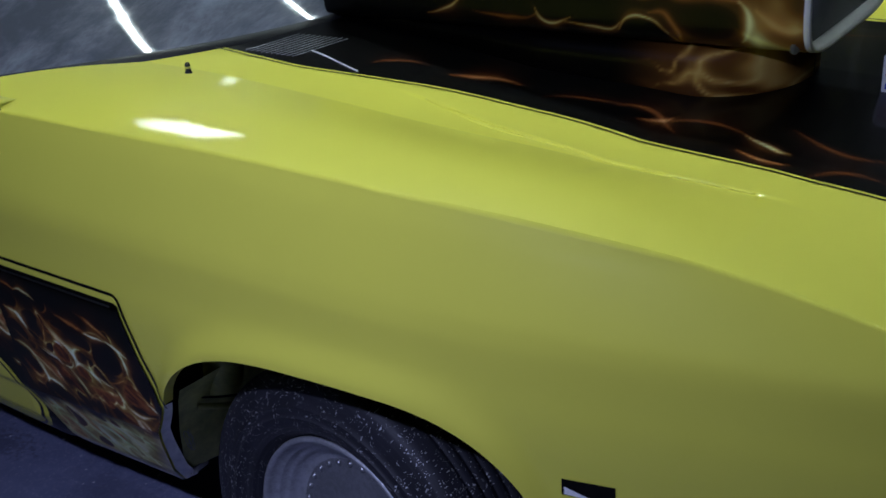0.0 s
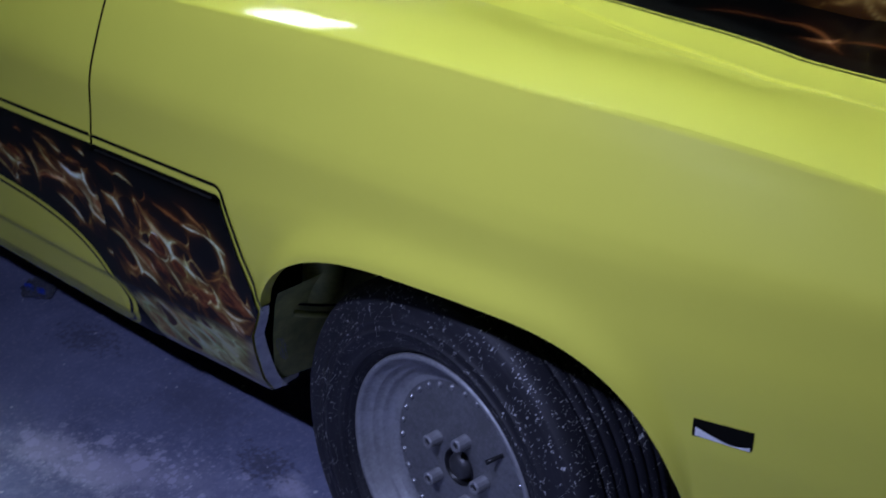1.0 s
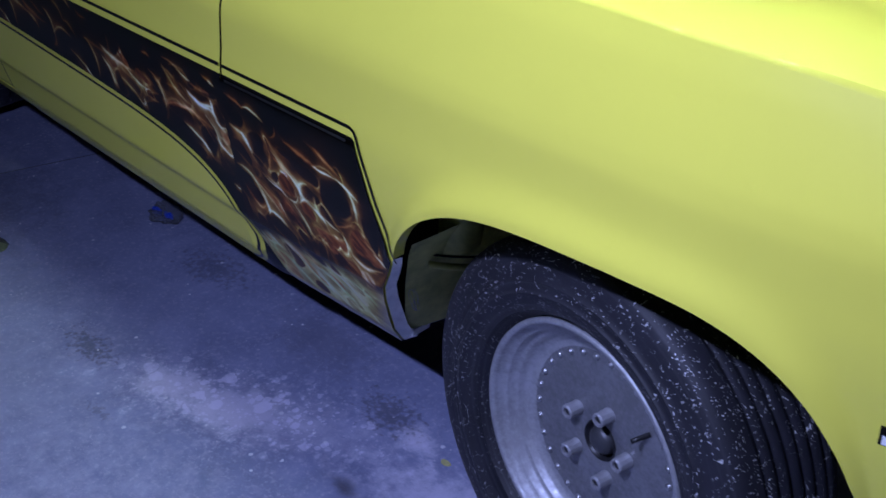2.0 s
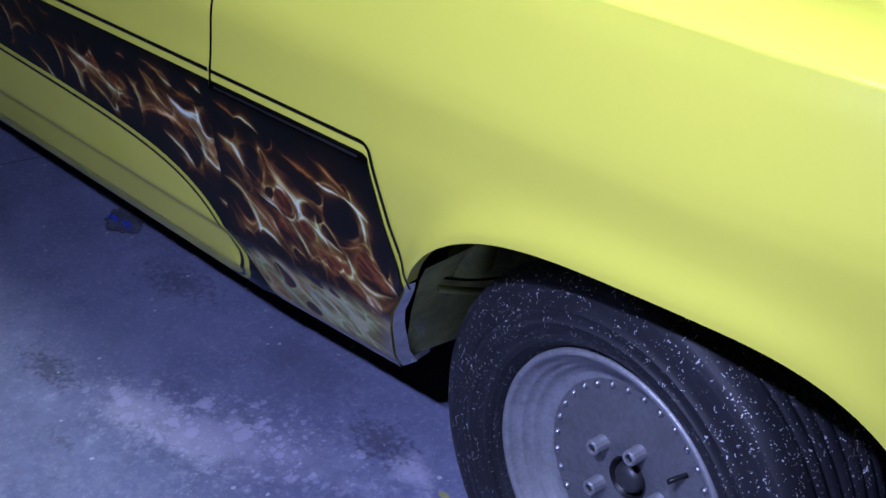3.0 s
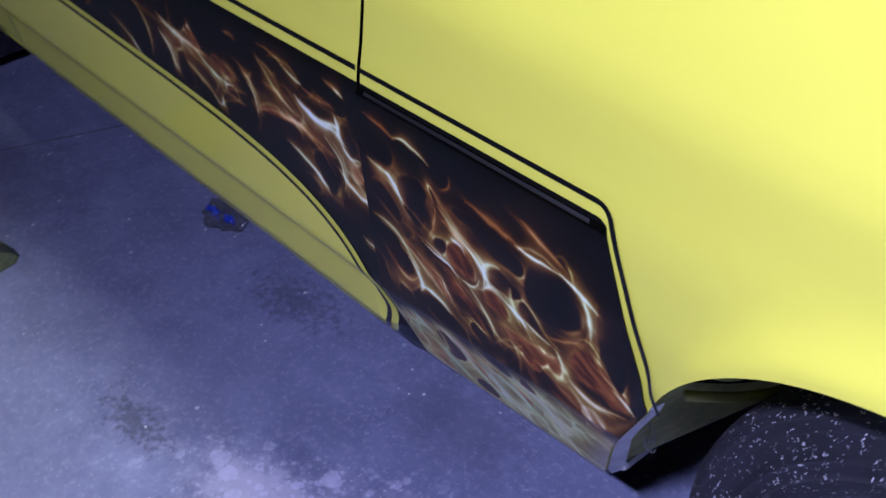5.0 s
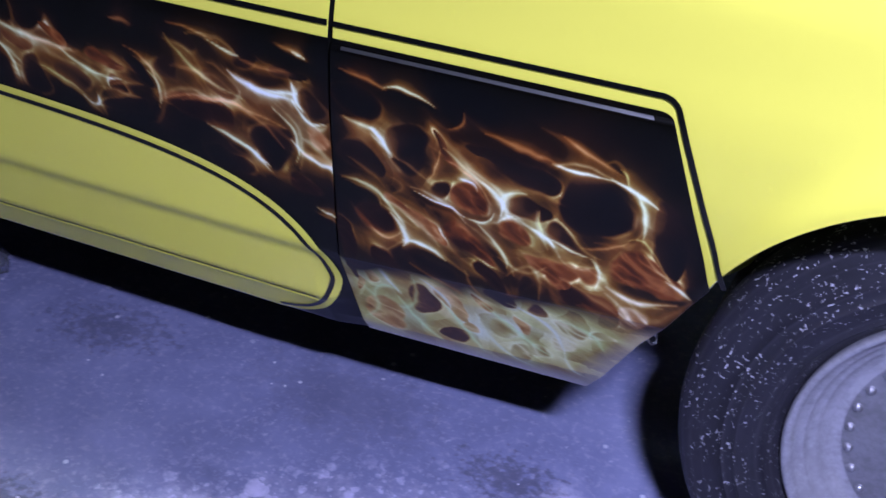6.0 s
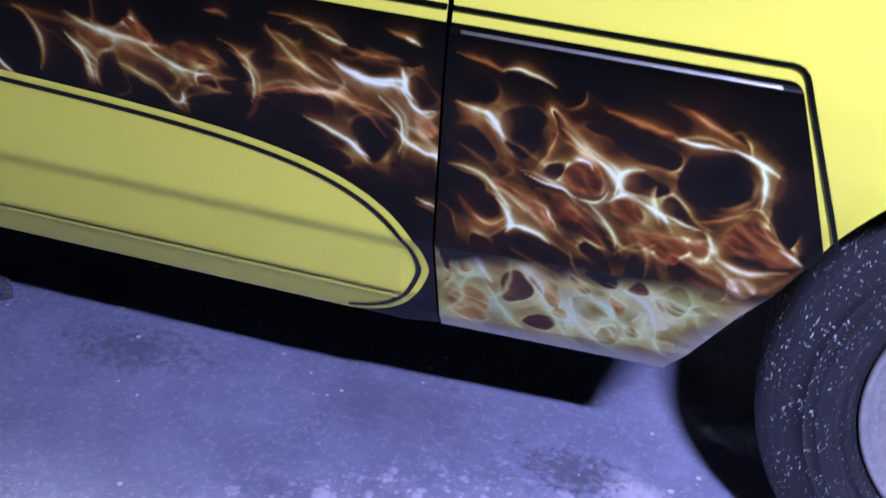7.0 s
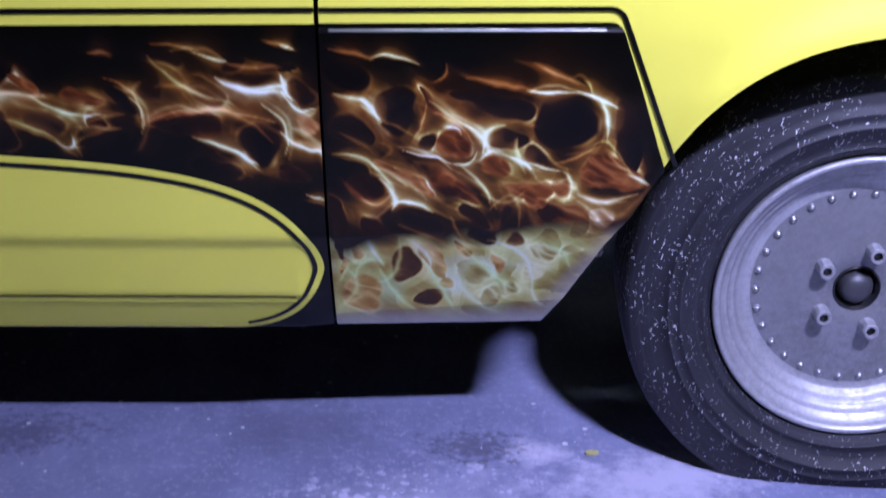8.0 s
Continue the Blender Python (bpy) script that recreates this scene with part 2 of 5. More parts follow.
def glass():
    m, n, l, b = mat("dusty_sheen_glass")
    v = coords(n, l, (1, 0.22, 1))
    d = band(n, l, noise_tex(n, l, v, 8.0, 7.0, 0.72, 0.25), 0.35, 0.75)
    # blue-grey holds both the dust streaks and a painted sheen of ceiling light
    l.new(blend(n, l, d, (0.075, 0.08, 0.10), (0.22, 0.23, 0.28)), b.inputs["Base Color"])
    l.new(math_node(n, l, "ADD", 0.04, math_node(n, l, "MULTIPLY", d, 0.10)), b.inputs["Roughness"])
    setp(b, Specular_IOR_Level=0.8)
    return m


GLASS = glass()

# ---- building helpers ----


def mesh_object(name, verts, faces, material, parent=None, label="", smooth=True, colours=None):
    me = bpy.data.meshes.new(name)
    me.from_pydata([tuple(map(float, v)) for v in verts], [], faces)
    me.polygons.foreach_set("use_smooth", [smooth] * len(me.polygons))
    if colours is not None:
        a = me.color_attributes.new("paint", "FLOAT_COLOR", "POINT")
        a.data.foreach_set("color", np.asarray(colours, dtype=np.float32).ravel())
    me.materials.append(material)
    ob = new(name, me)
    ob.parent = parent
    return tagged(ob, label=label)


def part(name, bm, material, parent=None, label="", smooth=True):
    me = bpy.data.meshes.new(name)
    bm.to_mesh(me)
    bm.free()
    me.polygons.foreach_set("use_smooth", [smooth] * len(me.polygons))
    me.materials.append(material)
    ob = new(name, me)
    ob.parent = parent
    return tagged(ob, label=label)


def grid_faces(nu, nv, flip=False):
    i, j = np.meshgrid(np.arange(nu - 1), np.arange(nv - 1), indexing="ij")
    a = (i * nv + j).ravel()
    q = np.stack([a, a + nv, a + nv + 1, a + 1], 1)
    return (q[:, ::-1] if flip else q).tolist()


def sheet(name, P, material, parent=None, label="", flip=False, colours=None):
    """A smooth sheet through a grid of points P[u, v]."""
    nu, nv = P.shape[:2]
    return mesh_object(name, P.reshape(-1, 3), grid_faces(nu, nv, flip), material, parent, label, True, colours)


def box_bm(x0, x1, y0, y1, z0, z1, bevel=0.0):
    bm = bmesh.new()
    bmesh.ops.create_cube(bm, size=1.0, matrix=Matrix.LocRotScale(((x0 + x1) / 2, (y0 + y1) / 2, (z0 + z1) / 2), None, (x1 - x0, y1 - y0, z1 - z0)))
    if bevel:
        bmesh.ops.bevel(bm, geom=bm.edges[:], offset=bevel, segments=2, affect="EDGES")
    return bm


def lathe_bm(profile, n=96, axis="y"):
    """Turns (radius, depth) pairs about the axle."""
    bm = bmesh.new()
    rings = []
    for r, d in profile:
        rings.append([bm.verts.new((r * math.cos(2 * math.pi * k / n), d, r * math.sin(2 * math.pi * k / n))) for k in range(n)])
    for a, b in zip(rings, rings[1:]):
        for k in range(n):
            bm.faces.new((a[k], a[(k + 1) % n], b[(k + 1) % n], b[k]))
    return bm


def tube_bm(points, r, n=8):
    bm = bmesh.new()
    rings = []
    pts = [Vector(p) for p in points]
    for i, p in enumerate(pts):
        d = (pts[min(i + 1, len(pts) - 1)] - pts[max(i - 1, 0)]).normalized()
        q = d.to_track_quat("Z", "Y").to_matrix()
        rings.append([bm.verts.new(p + q @ Vector((r * math.cos(2 * math.pi * k / n), r * math.sin(2 * math.pi * k / n), 0))) for k in range(n)])
    for a, b in zip(rings, rings[1:]):
        for k in range(n):
            bm.faces.new((a[k], a[(k + 1) % n], b[(k + 1) % n], b[k]))
    bm.faces.new(rings[0][::-1])
    bm.faces.new(rings[-1])
    return bm


# ---- the car's form: x forward, y across from its right side, z up ----
MID = 0.87
GAP = -0.737


def smooth_table(knots, lo, hi, width):
    t = np.arange(lo - 0.2, hi + 0.2, 0.001)
    v = np.interp(t, *zip(*knots))
    k = np.exp(-0.5 * (np.arange(-80, 81) / (width * 1000)) ** 2)
    return t, np.convolve(np.pad(v, 80, mode="edge"), k / k.sum(), mode="valid")


SIDE_T, SIDE_V = smooth_table([(0.0, 0.20), (0.2, 0.112), (0.233, 0.074), (0.299, 0.037), (0.307, 0.027), (0.388, 0.011), (0.402, 0.0), (0.5, -0.006), (0.6, -0.012), (0.67, -0.010),
                               (0.70, -0.006), (0.73, 0.0), (0.76, 0.004), (0.79, 0.008), (0.82, 0.017), (0.85, 0.030), (0.88, 0.044), (0.92, 0.064), (0.96, 0.088), (1.1, 0.16)], 0.0, 1.1, 0.006)
FENDER_FOOT = ((0.15, 0.20, 0.262, 0.405, 0.42), (0.135, 0.106, 0.064, 0.001, -0.001))
CREASE_T, CREASE_V = smooth_table([(-3.6, 0.93), (-0.9, 0.945), (-0.74, 0.95), (-0.44, 0.962), (-0.18, 0.973), (0.05, 0.978), (0.25, 0.977), (0.37, 0.969), (0.5, 0.957), (0.62, 0.942), (0.73, 0.922), (1.0, 0.86)], -3.6, 1.0, 0.06)


def crease(x):
    return np.interp(x, CREASE_T, CREASE_V)


ARCH_X, ARCH_HALF = 0.065, 0.408


def arch_z(x, cx=ARCH_X, half=ARCH_HALF, low=0.3625, rise=0.3335, lean=0.075):
    """The wheel opening: a flattened oval that leans up towards the front."""
    c = np.clip(np.abs((x - cx) / half), 0, 1)
    return low + rise * (1 - c ** 3.37) ** 0.44 + lean * (x - cx)


def side(x, z):
    """How far in (y) the car's right side lies."""
    x, z = np.asarray(x, float), np.asarray(z, float)
    s = np.clip((x + 0.74) / 1.45, 0, 1)
    z = z - 0.03 * np.clip((x - GAP) / 0.39, 0, 1) * (1 - np.clip((z - 0.45) / 0.1, 0, 1))
    lift = np.clip((z - 0.62) / 0.14, 0, 1)
    lift = lift * lift * (3 - 2 * lift)
    top = np.clip((z - 0.84) / 0.1, 0, 1)
    y = np.interp(z - 0.035 * s * lift * (1 - top) - (crease(x) - 0.95) * top, SIDE_T, SIDE_V)
    foot = np.clip((x - gap_x(z) + 0.045) / 0.040, 0, 1) * (z < 0.405)
    y = y + foot * (np.interp(z, *FENDER_FOOT) - y)
    d = np.maximum(z - arch_z(x), 0)
    near = np.exp(-(np.maximum(np.abs(x - 0.085) - 0.28, 0) / 0.13) ** 2)
    y = y - 0.017 * near * np.exp(-(d / 0.04) ** 2) * np.clip((z - 0.45) / 0.1, 0, 1)
    y = y + 0.075 * np.clip((x - 0.15) / 0.5, 0, 2) ** 1.5
    return y


def surface(x, z, out=0.0):
    """Points of the right side, moved outwards."""
    x, z = np.broadcast_arrays(np.asarray(x, float), np.asarray(z, float))
    return np.stack([x, side(x, z) - out, z], -1)


def gap_x(z):
    """The door gap: upright above the stripe, leaning forward below it."""
    return GAP + 0.014 * np.clip(0.7 - z, 0, 1) / 0.45


STRIPE_T, STRIPE_V = smooth_table([(-0.9, 0.57), (-0.69, 0.534), (-0.534, 0.512), (-0.39, 0.503), (-0.29, 0.520), (-0.13, 0.548), (0.0, 0.550), (0.17, 0.537), (0.39, 0.503), (0.57, 0.492), (0.72, 0.498), (0.9, 0.50)], -0.7, 0.9, 0.03)


def stripe_edge(x):
    return np.interp(x, STRIPE_T, STRIPE_V)


def fold_edge(x):
    return 0.471 - 0.237 * x - 0.020 * x * x + 0.382 * x ** 3


def glass_foot(y):
    return -0.475 - 0.42 * np.abs((y - MID) / 0.7) ** 1.7


def top_z(x, y):
    """Height of the hood and the fender tops."""
    h = np.minimum(np.asarray(y, float), 2 * MID - np.asarray(y, float))
    c = crease(x)
    k = np.clip((h - 0.09) / 0.40, 0, 1)
    k = k * k * (3 - 2 * k)
    drop = np.clip((np.asarray(x) + 0.62) / 0.75, 0, 1)
    drop = 0.045 * drop * drop * (3 - 2 * drop) * np.clip((0.78 - np.asarray(x)) / 0.45, 0, 1)
    f = np.clip((h - fold_edge(x)) / 0.010 + 0.5, 0, 1)
    ends = np.clip((np.asarray(x) + 0.16) / 0.1, 0, 1) * np.clip((0.62 - np.asarray(x)) / 0.06, 0, 1)
    crown = 0.014 * np.sin(math.pi * np.clip((h - 0.075) / 0.32, 0, 1))
    return c - 0.001 + crown * np.clip((0.75 - np.asarray(x)) / 0.4, 0, 1) + 0.0030 * ends * f * f * (3 - 2 * f) - drop * k + 0.012 * np.clip((h - 0.55) / 0.28, 0, 1)


def mirrored(P):
    Q = P.copy()
    Q[..., 1] = 2 * MID - Q[..., 1]
    return Q


car = tagged(new("car"), "bright yellow drag car with black airbrushed flame panels, parked on concrete", "car")

# fender: from the lower edge and the wheel opening up to the crease


def resample(pts, n):
    pts = np.array(pts, float)
    d = np.r_[0, np.cumsum(np.linalg.norm(np.diff(pts, axis=0), axis=1))]
    t = np.linspace(0, d[-1], n)
    return np.stack([np.interp(t, d, pts[:, k]) for k in range(2)], 1)


low_a = resample([(GAP + 0.014, 0.233), (-0.438, 0.232)], 30)
low_b = resample([(-0.438, 0.232), (-0.374, 0.390), (-0.318, 0.495)], 24)
ax = ARCH_X + ARCH_HALF * np.sin(np.linspace(-1.0, 1.0, 140) * math.pi / 2 * 0.995)
arch = np.stack([ax, arch_z(ax)], 1)
arch = arch[(arch[:, 1] > 0.505 * (arch[:, 0] < 0)) & (arch[:, 0] > -0.317)]
low_c = resample(np.vstack([[(-0.318, 0.495)], arch]), 120)
low_d = resample([low_c[-1], (0.478, 0.33), (0.80, 0.40)], 40)
low = np.vstack([low_a, low_b[1:], low_c[1:], low_d[1:]])
frac = np.r_[0, np.cumsum(np.maximum(np.diff(low[:, 0]), 0.0004))]
frac /= frac[-1]
tx = GAP + frac * (0.95 - GAP)
tx = 0.35 * tx + 0.65 * np.clip(np.interp(frac, frac, low[:, 0]) * (1 + 0.0), GAP, 0.9)
tx = np.maximum.accumulate(tx)
tx = GAP + (tx - tx[0]) * (0.95 - GAP) / (tx[-1] - tx[0])
v = np.linspace(0, 1, 70)[None, :]
FX = low[:, :1] + (tx[:, None] - low[:, :1]) * v ** 0.9
FZ = low[:, 1:] + (crease(tx)[:, None] - 0.0035 - low[:, 1:]) * v
FX = FX + (gap_x(FZ) - FX[:1]) * (1 - np.clip((FX - FX[:1]) / 0.2, 0, 1)) * (FZ < 2)
fender_P = surface(FX, FZ)
for name, P, flip in (("fender", fender_P, False), ("fender", mirrored(fender_P), True)):
    sheet(name, P, YELLOW, car, "glossy yellow front fender", flip)



def lip(name, edge, depth, material, parent, label="", mirror=False, lean=0.0):
    """The turned-in edge of a panel."""
    P = np.stack([edge, edge + np.array([lean, 1, 0]) * depth], 1)
    return sheet(name, mirrored(P) if mirror else P, material, parent, label)


edge = fender_P[:, 0]
lip("fender_edge", edge[54:], 0.022, YELLOW, car)
lx = np.linspace(-1.9, GAP - 0.03, 60)
part("sill_lip", tube_bm([(x, float(side(x, 0.294)) - 0.0005, 0.2945) for x in lx], 0.0032, 10), YELLOW, car, "bright rolled lip along the rocker")
zg = np.linspace(0.235, 0.93, 40)
Q = np.stack([np.stack([GAP - 0.04 + 0.014 * (0.7 - zg) / 0.45, side(GAP, zg) + 0.012, zg], -1), np.stack([GAP + 0.04 + 0.014 * (0.7 - zg) / 0.45, side(GAP, zg) + 0.012, zg], -1)], 1)
sheet("door_jamb", Q, SEAM, car, "dark door jamb behind the gap")
lip("end_plate", edge[29:55], np.linspace(0.025, 0.015, 26)[:, None] * np.ones(1), PRIMER, car, "bare grey turned-in end of the rocker", lean=0.32)

# ---- airbrushed paint ----
FENDER_FLAMES_HIGH = [
    ("R", 18, 40, 37, 47, 59, 55, 4.8, 0.6),
    ("C", 59, 57, 82, 49, 117, 62, 2.8, 0.9),
    ("R", 105, 66, 132, 82, 149, 76, 4.8, 0.4),
    ("R", 152, 59, 181, 76, 221, 85, 5.6, 0.5),
    ("O", 201, 80, 235, 88, 256, 94, 4.8, 0.7),
    ("O", 232, 53, 270, 64, 318, 89, 7.2, 0.75),
    ("W", 252, 95, 278, 84, 326, 99, 3.2, 1.0),
    ("W", 324, 98, 340, 105, 359, 110, 3.2, 1.0),
    ("Y", 301, 75, 315, 73, 326, 95, 3.2, 0.7),
    ("C", 332, 105, 350, 127, 343, 154, 5.6, 0.9),
    ("O", 343, 154, 335, 168, 302, 174, 5.6, 0.6),
    ("O", 18, 97, 41, 109, 60, 114, 5.6, 0.6),
]
FENDER_FLAMES_MIDDLE = [
    ("W", 49, 110, 64, 121, 79, 135, 3.2, 1.0),
    ("C", 79, 135, 96, 141, 116, 153, 2.8, 0.6),
    ("O", 120, 113, 124, 133, 114, 154, 5.6, 0.8),
    ("C", 122, 88, 153, 113, 193, 140, 5.6, 0.65),
    ("O", 140, 120, 171, 129, 195, 158, 6.4, 0.85),
    ("C", 186, 133, 202, 151, 203, 178, 5.6, 1.0),
    ("O", 205, 148, 225, 129, 264, 138, 4.8, 0.6),
    ("C", 203, 177, 181, 189, 147, 185, 3.2, 0.7),
    ("B", 150, 135, 161, 139, 170, 149, 2.4, 0.8),
    ("Y", 21, 147, 46, 159, 64, 177, 3.2, 0.7),
    ("B", 95, 167, 127, 171, 159, 195, 3.2, 0.95),
    ("C", 159, 195, 198, 219, 218, 250, 4.8, 0.85),
]
FENDER_FLAMES_LOW = [
    ("O", 116, 184, 155, 198, 193, 231, 8.0, 0.6),
    ("C", 18, 181, 49, 187, 60, 203, 3.2, 0.6),
    ("W", 59, 200, 83, 213, 88, 236, 4.0, 1.0),
    ("C", 69, 262, 107, 240, 166, 269, 4.4, 0.95),
    ("C", 62, 193, 104, 210, 131, 237, 4.8, 0.7),
    ("O", 25, 211, 53, 236, 89, 244, 6.4, 0.7),
    ("W", 236, 153, 239, 176, 251, 198, 4.0, 0.9),
    ("B", 224, 175, 245, 184, 266, 205, 4.8, 1.0),
    ("C", 264, 205, 287, 215, 308, 204, 3.2, 0.7),
    ("Y", 269, 173, 290, 188, 310, 196, 4.0, 0.7),
    ("C", 199, 230, 228, 240, 251, 225, 4.0, 0.8),
    ("C", 304, 195, 329, 232, 383, 239, 5.6, 0.8),
]
FENDER_FLAMES_FRONT = [
    ("C", 354, 173, 378, 195, 406, 216, 3.2, 0.9),
    ("P", 320, 238, 341, 255, 360, 277, 3.2, 0.9),
    ("P", 354, 258, 382, 256, 407, 222, 9.6, 0.7),
    ("C", 267, 232, 308, 248, 354, 275, 4.0, 0.6),
    ("O", 255, 242, 270, 270, 289, 293, 8.0, 0.6),
    ("O", 292, 265, 311, 268, 339, 280, 7.2, 0.6),
    ("Y", 73, 161, 87, 170, 76, 182, 4.0, 0.6),
    ("O", 112, 189, 134, 225, 167, 253, 5.6, 0.6),
    ("C", 209, 253, 238, 231, 248, 278, 4.0, 0.7),
    ("O", 244, 219, 279, 212, 315, 232, 10.4, 0.5),
    ("C", 95, 271, 148, 302, 165, 318, 4.0, 0.7),
    ("W", 162, 263, 180, 303, 195, 308, 3.2, 0.7),
]
SILL_FLAMES = [
    ("W", 45, 255, 60, 309, 77, 341, 4.0, 0.9),
    ("G", 40, 363, 52, 335, 78, 337, 4.8, 0.7),
    ("G", 73, 351, 94, 397, 122, 432, 5.6, 0.8),
    ("G", 98, 293, 93, 351, 71, 375, 5.6, 0.6),
    ("G", 131, 333, 155, 389, 174, 434, 5.6, 0.8),
    ("W", 108, 299, 133, 322, 140, 349, 3.2, 0.8),
    ("G", 181, 315, 221, 361, 260, 397, 5.6, 0.8),
    ("W", 211, 299, 259, 326, 277, 380, 4.0, 0.8),
    ("C", 171, 343, 190, 401, 233, 440, 4.8, 0.8),
    ("C", 275, 378, 285, 414, 301, 431, 4.0, 0.7),
    ("G", 25, 342, 41, 382, 20, 419, 5.6, 0.6),
    ("G", 273, 309, 308, 319, 324, 350, 4.8, 0.7),
]
FENDER_TONGUES_HIGH = [
    ("W", 248, 92, 273, 93, 308, 93, 3.3, 1.0),
    ("W", 308, 92, 334, 100, 359, 111, 3.3, 1.0),
    ("C", 334, 100, 347, 124, 349, 153, 4.4, 0.9),
    ("O", 175, 76, 217, 82, 257, 92, 3.9, 0.75),
    ("O", 256, 56, 281, 70, 317, 84, 3.3, 0.8),
    ("Y", 315, 77, 321, 83, 324, 95, 1.7, 0.8),
    ("W", 176, 135, 196, 153, 199, 174, 4.4, 1.0),
    ("C", 196, 153, 203, 143, 223, 135, 3.3, 0.8),
    ("C", 132, 105, 161, 125, 196, 153, 3.3, 0.6),
    ("C", 17, 97, 39, 103, 58, 106, 4.4, 0.8),
]
FENDER_TONGUES_MIDDLE = [
    ("W", 48, 104, 60, 111, 73, 133, 4.4, 1.0),
    ("W", 233, 177, 244, 183, 257, 194, 3.3, 1.0),
    ("Y", 238, 151, 239, 167, 245, 183, 2.2, 0.8),
    ("C", 248, 185, 273, 193, 300, 198, 2.2, 0.9),
    ("C", 15, 177, 50, 183, 82, 212, 3.9, 0.8),
    ("W", 72, 209, 89, 232, 87, 250, 5.0, 0.95),
    ("W", 86, 241, 116, 243, 140, 255, 3.9, 1.0),
    ("B", 99, 171, 131, 177, 157, 188, 1.7, 0.9),
    ("C", 157, 188, 183, 187, 192, 173, 1.7, 0.8),
    ("C", 174, 192, 200, 218, 209, 243, 3.3, 0.7),
    ("O", 11, 45, 39, 48, 63, 56, 2.8, 0.7),
]
FENDER_TONGUES_LOW = [
    ("C", 60, 54, 85, 49, 116, 61, 2.2, 0.95),
    ("O", 136, 82, 150, 74, 152, 59, 2.2, 0.6),
    ("O", 115, 150, 125, 129, 128, 109, 2.2, 0.8),
    ("O", 137, 120, 162, 131, 188, 163, 2.8, 0.7),
    ("B", 149, 137, 163, 139, 170, 148, 1.7, 0.7),
    ("O", 50, 233, 69, 243, 84, 230, 2.8, 0.8),
    ("P", 320, 228, 351, 238, 395, 229, 5.0, 0.85),
    ("W", 379, 200, 395, 210, 408, 216, 2.8, 0.8),
    ("C", 300, 198, 310, 213, 310, 234, 2.8, 0.8),
    ("O", 288, 186, 314, 179, 333, 163, 2.8, 0.7),
    ("Y", 333, 161, 355, 160, 383, 199, 2.2, 0.7),
]
DOOR_TONGUES_HIGH = [
    ("B", -120, 81, -88, 96, -49, 99, 5.0, 1.0),
    ("W", -88, 94, -61, 94, -38, 89, 4.4, 1.0),
    ("W", -46, 76, -41, 92, -34, 108, 3.9, 1.0),
    ("W", -44, 98, -28, 118, -4, 119, 3.3, 1.0),
    ("G", -199, 55, -164, 90, -104, 113, 3.3, 0.75),
    ("O", -183, 94, -159, 94, -124, 112, 3.9, 0.5),
    ("O", -253, 83, -220, 101, -212, 140, 2.2, 0.8),
    ("C", -223, 107, -211, 126, -213, 154, 2.2, 0.8),
    ("O", -213, 146, -153, 122, -54, 135, 3.3, 0.85),
    ("O", -183, 134, -113, 124, -57, 163, 4.4, 0.5),
]
DOOR_TONGUES_MIDDLE = [
    ("C", -70, 114, -41, 143, -44, 177, 2.8, 0.9),
    ("W", -46, 149, -17, 171, 10, 173, 4.4, 1.0),
    ("W", -10, 172, 3, 183, 3, 203, 4.4, 1.0),
    ("O", -37, 164, -13, 164, 13, 180, 6.6, 0.6),
    ("C", -152, 157, -117, 169, -86, 187, 3.9, 0.9),
    ("W", -104, 174, -89, 185, -76, 193, 2.8, 1.0),
    ("W", -20, 233, -4, 238, 4, 242, 2.2, 0.8),
    ("O", -268, 53, -256, 52, -246, 52, 3.3, 0.8),
    ("O", -67, 35, -48, 37, -30, 45, 3.3, 0.7),
    ("C", -45, 40, -38, 42, -30, 45, 2.2, 0.9),
]
DOOR_TONGUES_LOW = [
    ("O", -195, 42, -161, 45, -132, 51, 2.2, 0.7),
    ("C", -149, 50, -124, 57, -110, 59, 2.8, 0.95),
    ("O", -107, 63, -83, 68, -45, 68, 3.3, 0.6),
    ("C", -431, 85, -390, 100, -324, 105, 5.0, 0.8),
    ("O", -390, 95, -355, 106, -314, 105, 6.6, 0.5),
    ("C", -339, 105, -307, 125, -269, 131, 3.3, 0.8),
    ("C", -433, 111, -412, 134, -405, 166, 3.3, 0.9),
    ("Y", -373, 137, -342, 147, -307, 167, 2.8, 0.7),
    ("B", -317, 164, -299, 171, -296, 153, 2.2, 0.8),
    ("W", -277, 144, -277, 132, -254, 130, 2.2, 0.8),
]
DOOR_FLAMES_FRONT = [
    ("W", -110, 83, -84, 98, -53, 97, 3.6, 1.0),
    ("W", -53, 97, -37, 102, -25, 118, 4.0, 1.0),
    ("W", -25, 118, -11, 126, 0, 116, 2.9, 0.9),
    ("W", -46, 78, -39, 87, -41, 100, 3.6, 0.9),
    ("C", -174, 51, -136, 46, -108, 62, 3.6, 0.8),
    ("O", -88, 56, -68, 65, -42, 66, 3.6, 0.6),
    ("O", -59, 37, -44, 40, -29, 47, 3.2, 0.9),
    ("G", -202, 60, -172, 70, -150, 95, 5.8, 0.5),
    ("G", -150, 95, -128, 97, -106, 121, 4.3, 0.6),
    ("C", -240, 93, -210, 111, -205, 144, 4.3, 0.75),
    ("O", -205, 143, -212, 165, -225, 174, 4.3, 0.8),
    ("C", -209, 139, -173, 117, -132, 128, 4.3, 0.7),
]
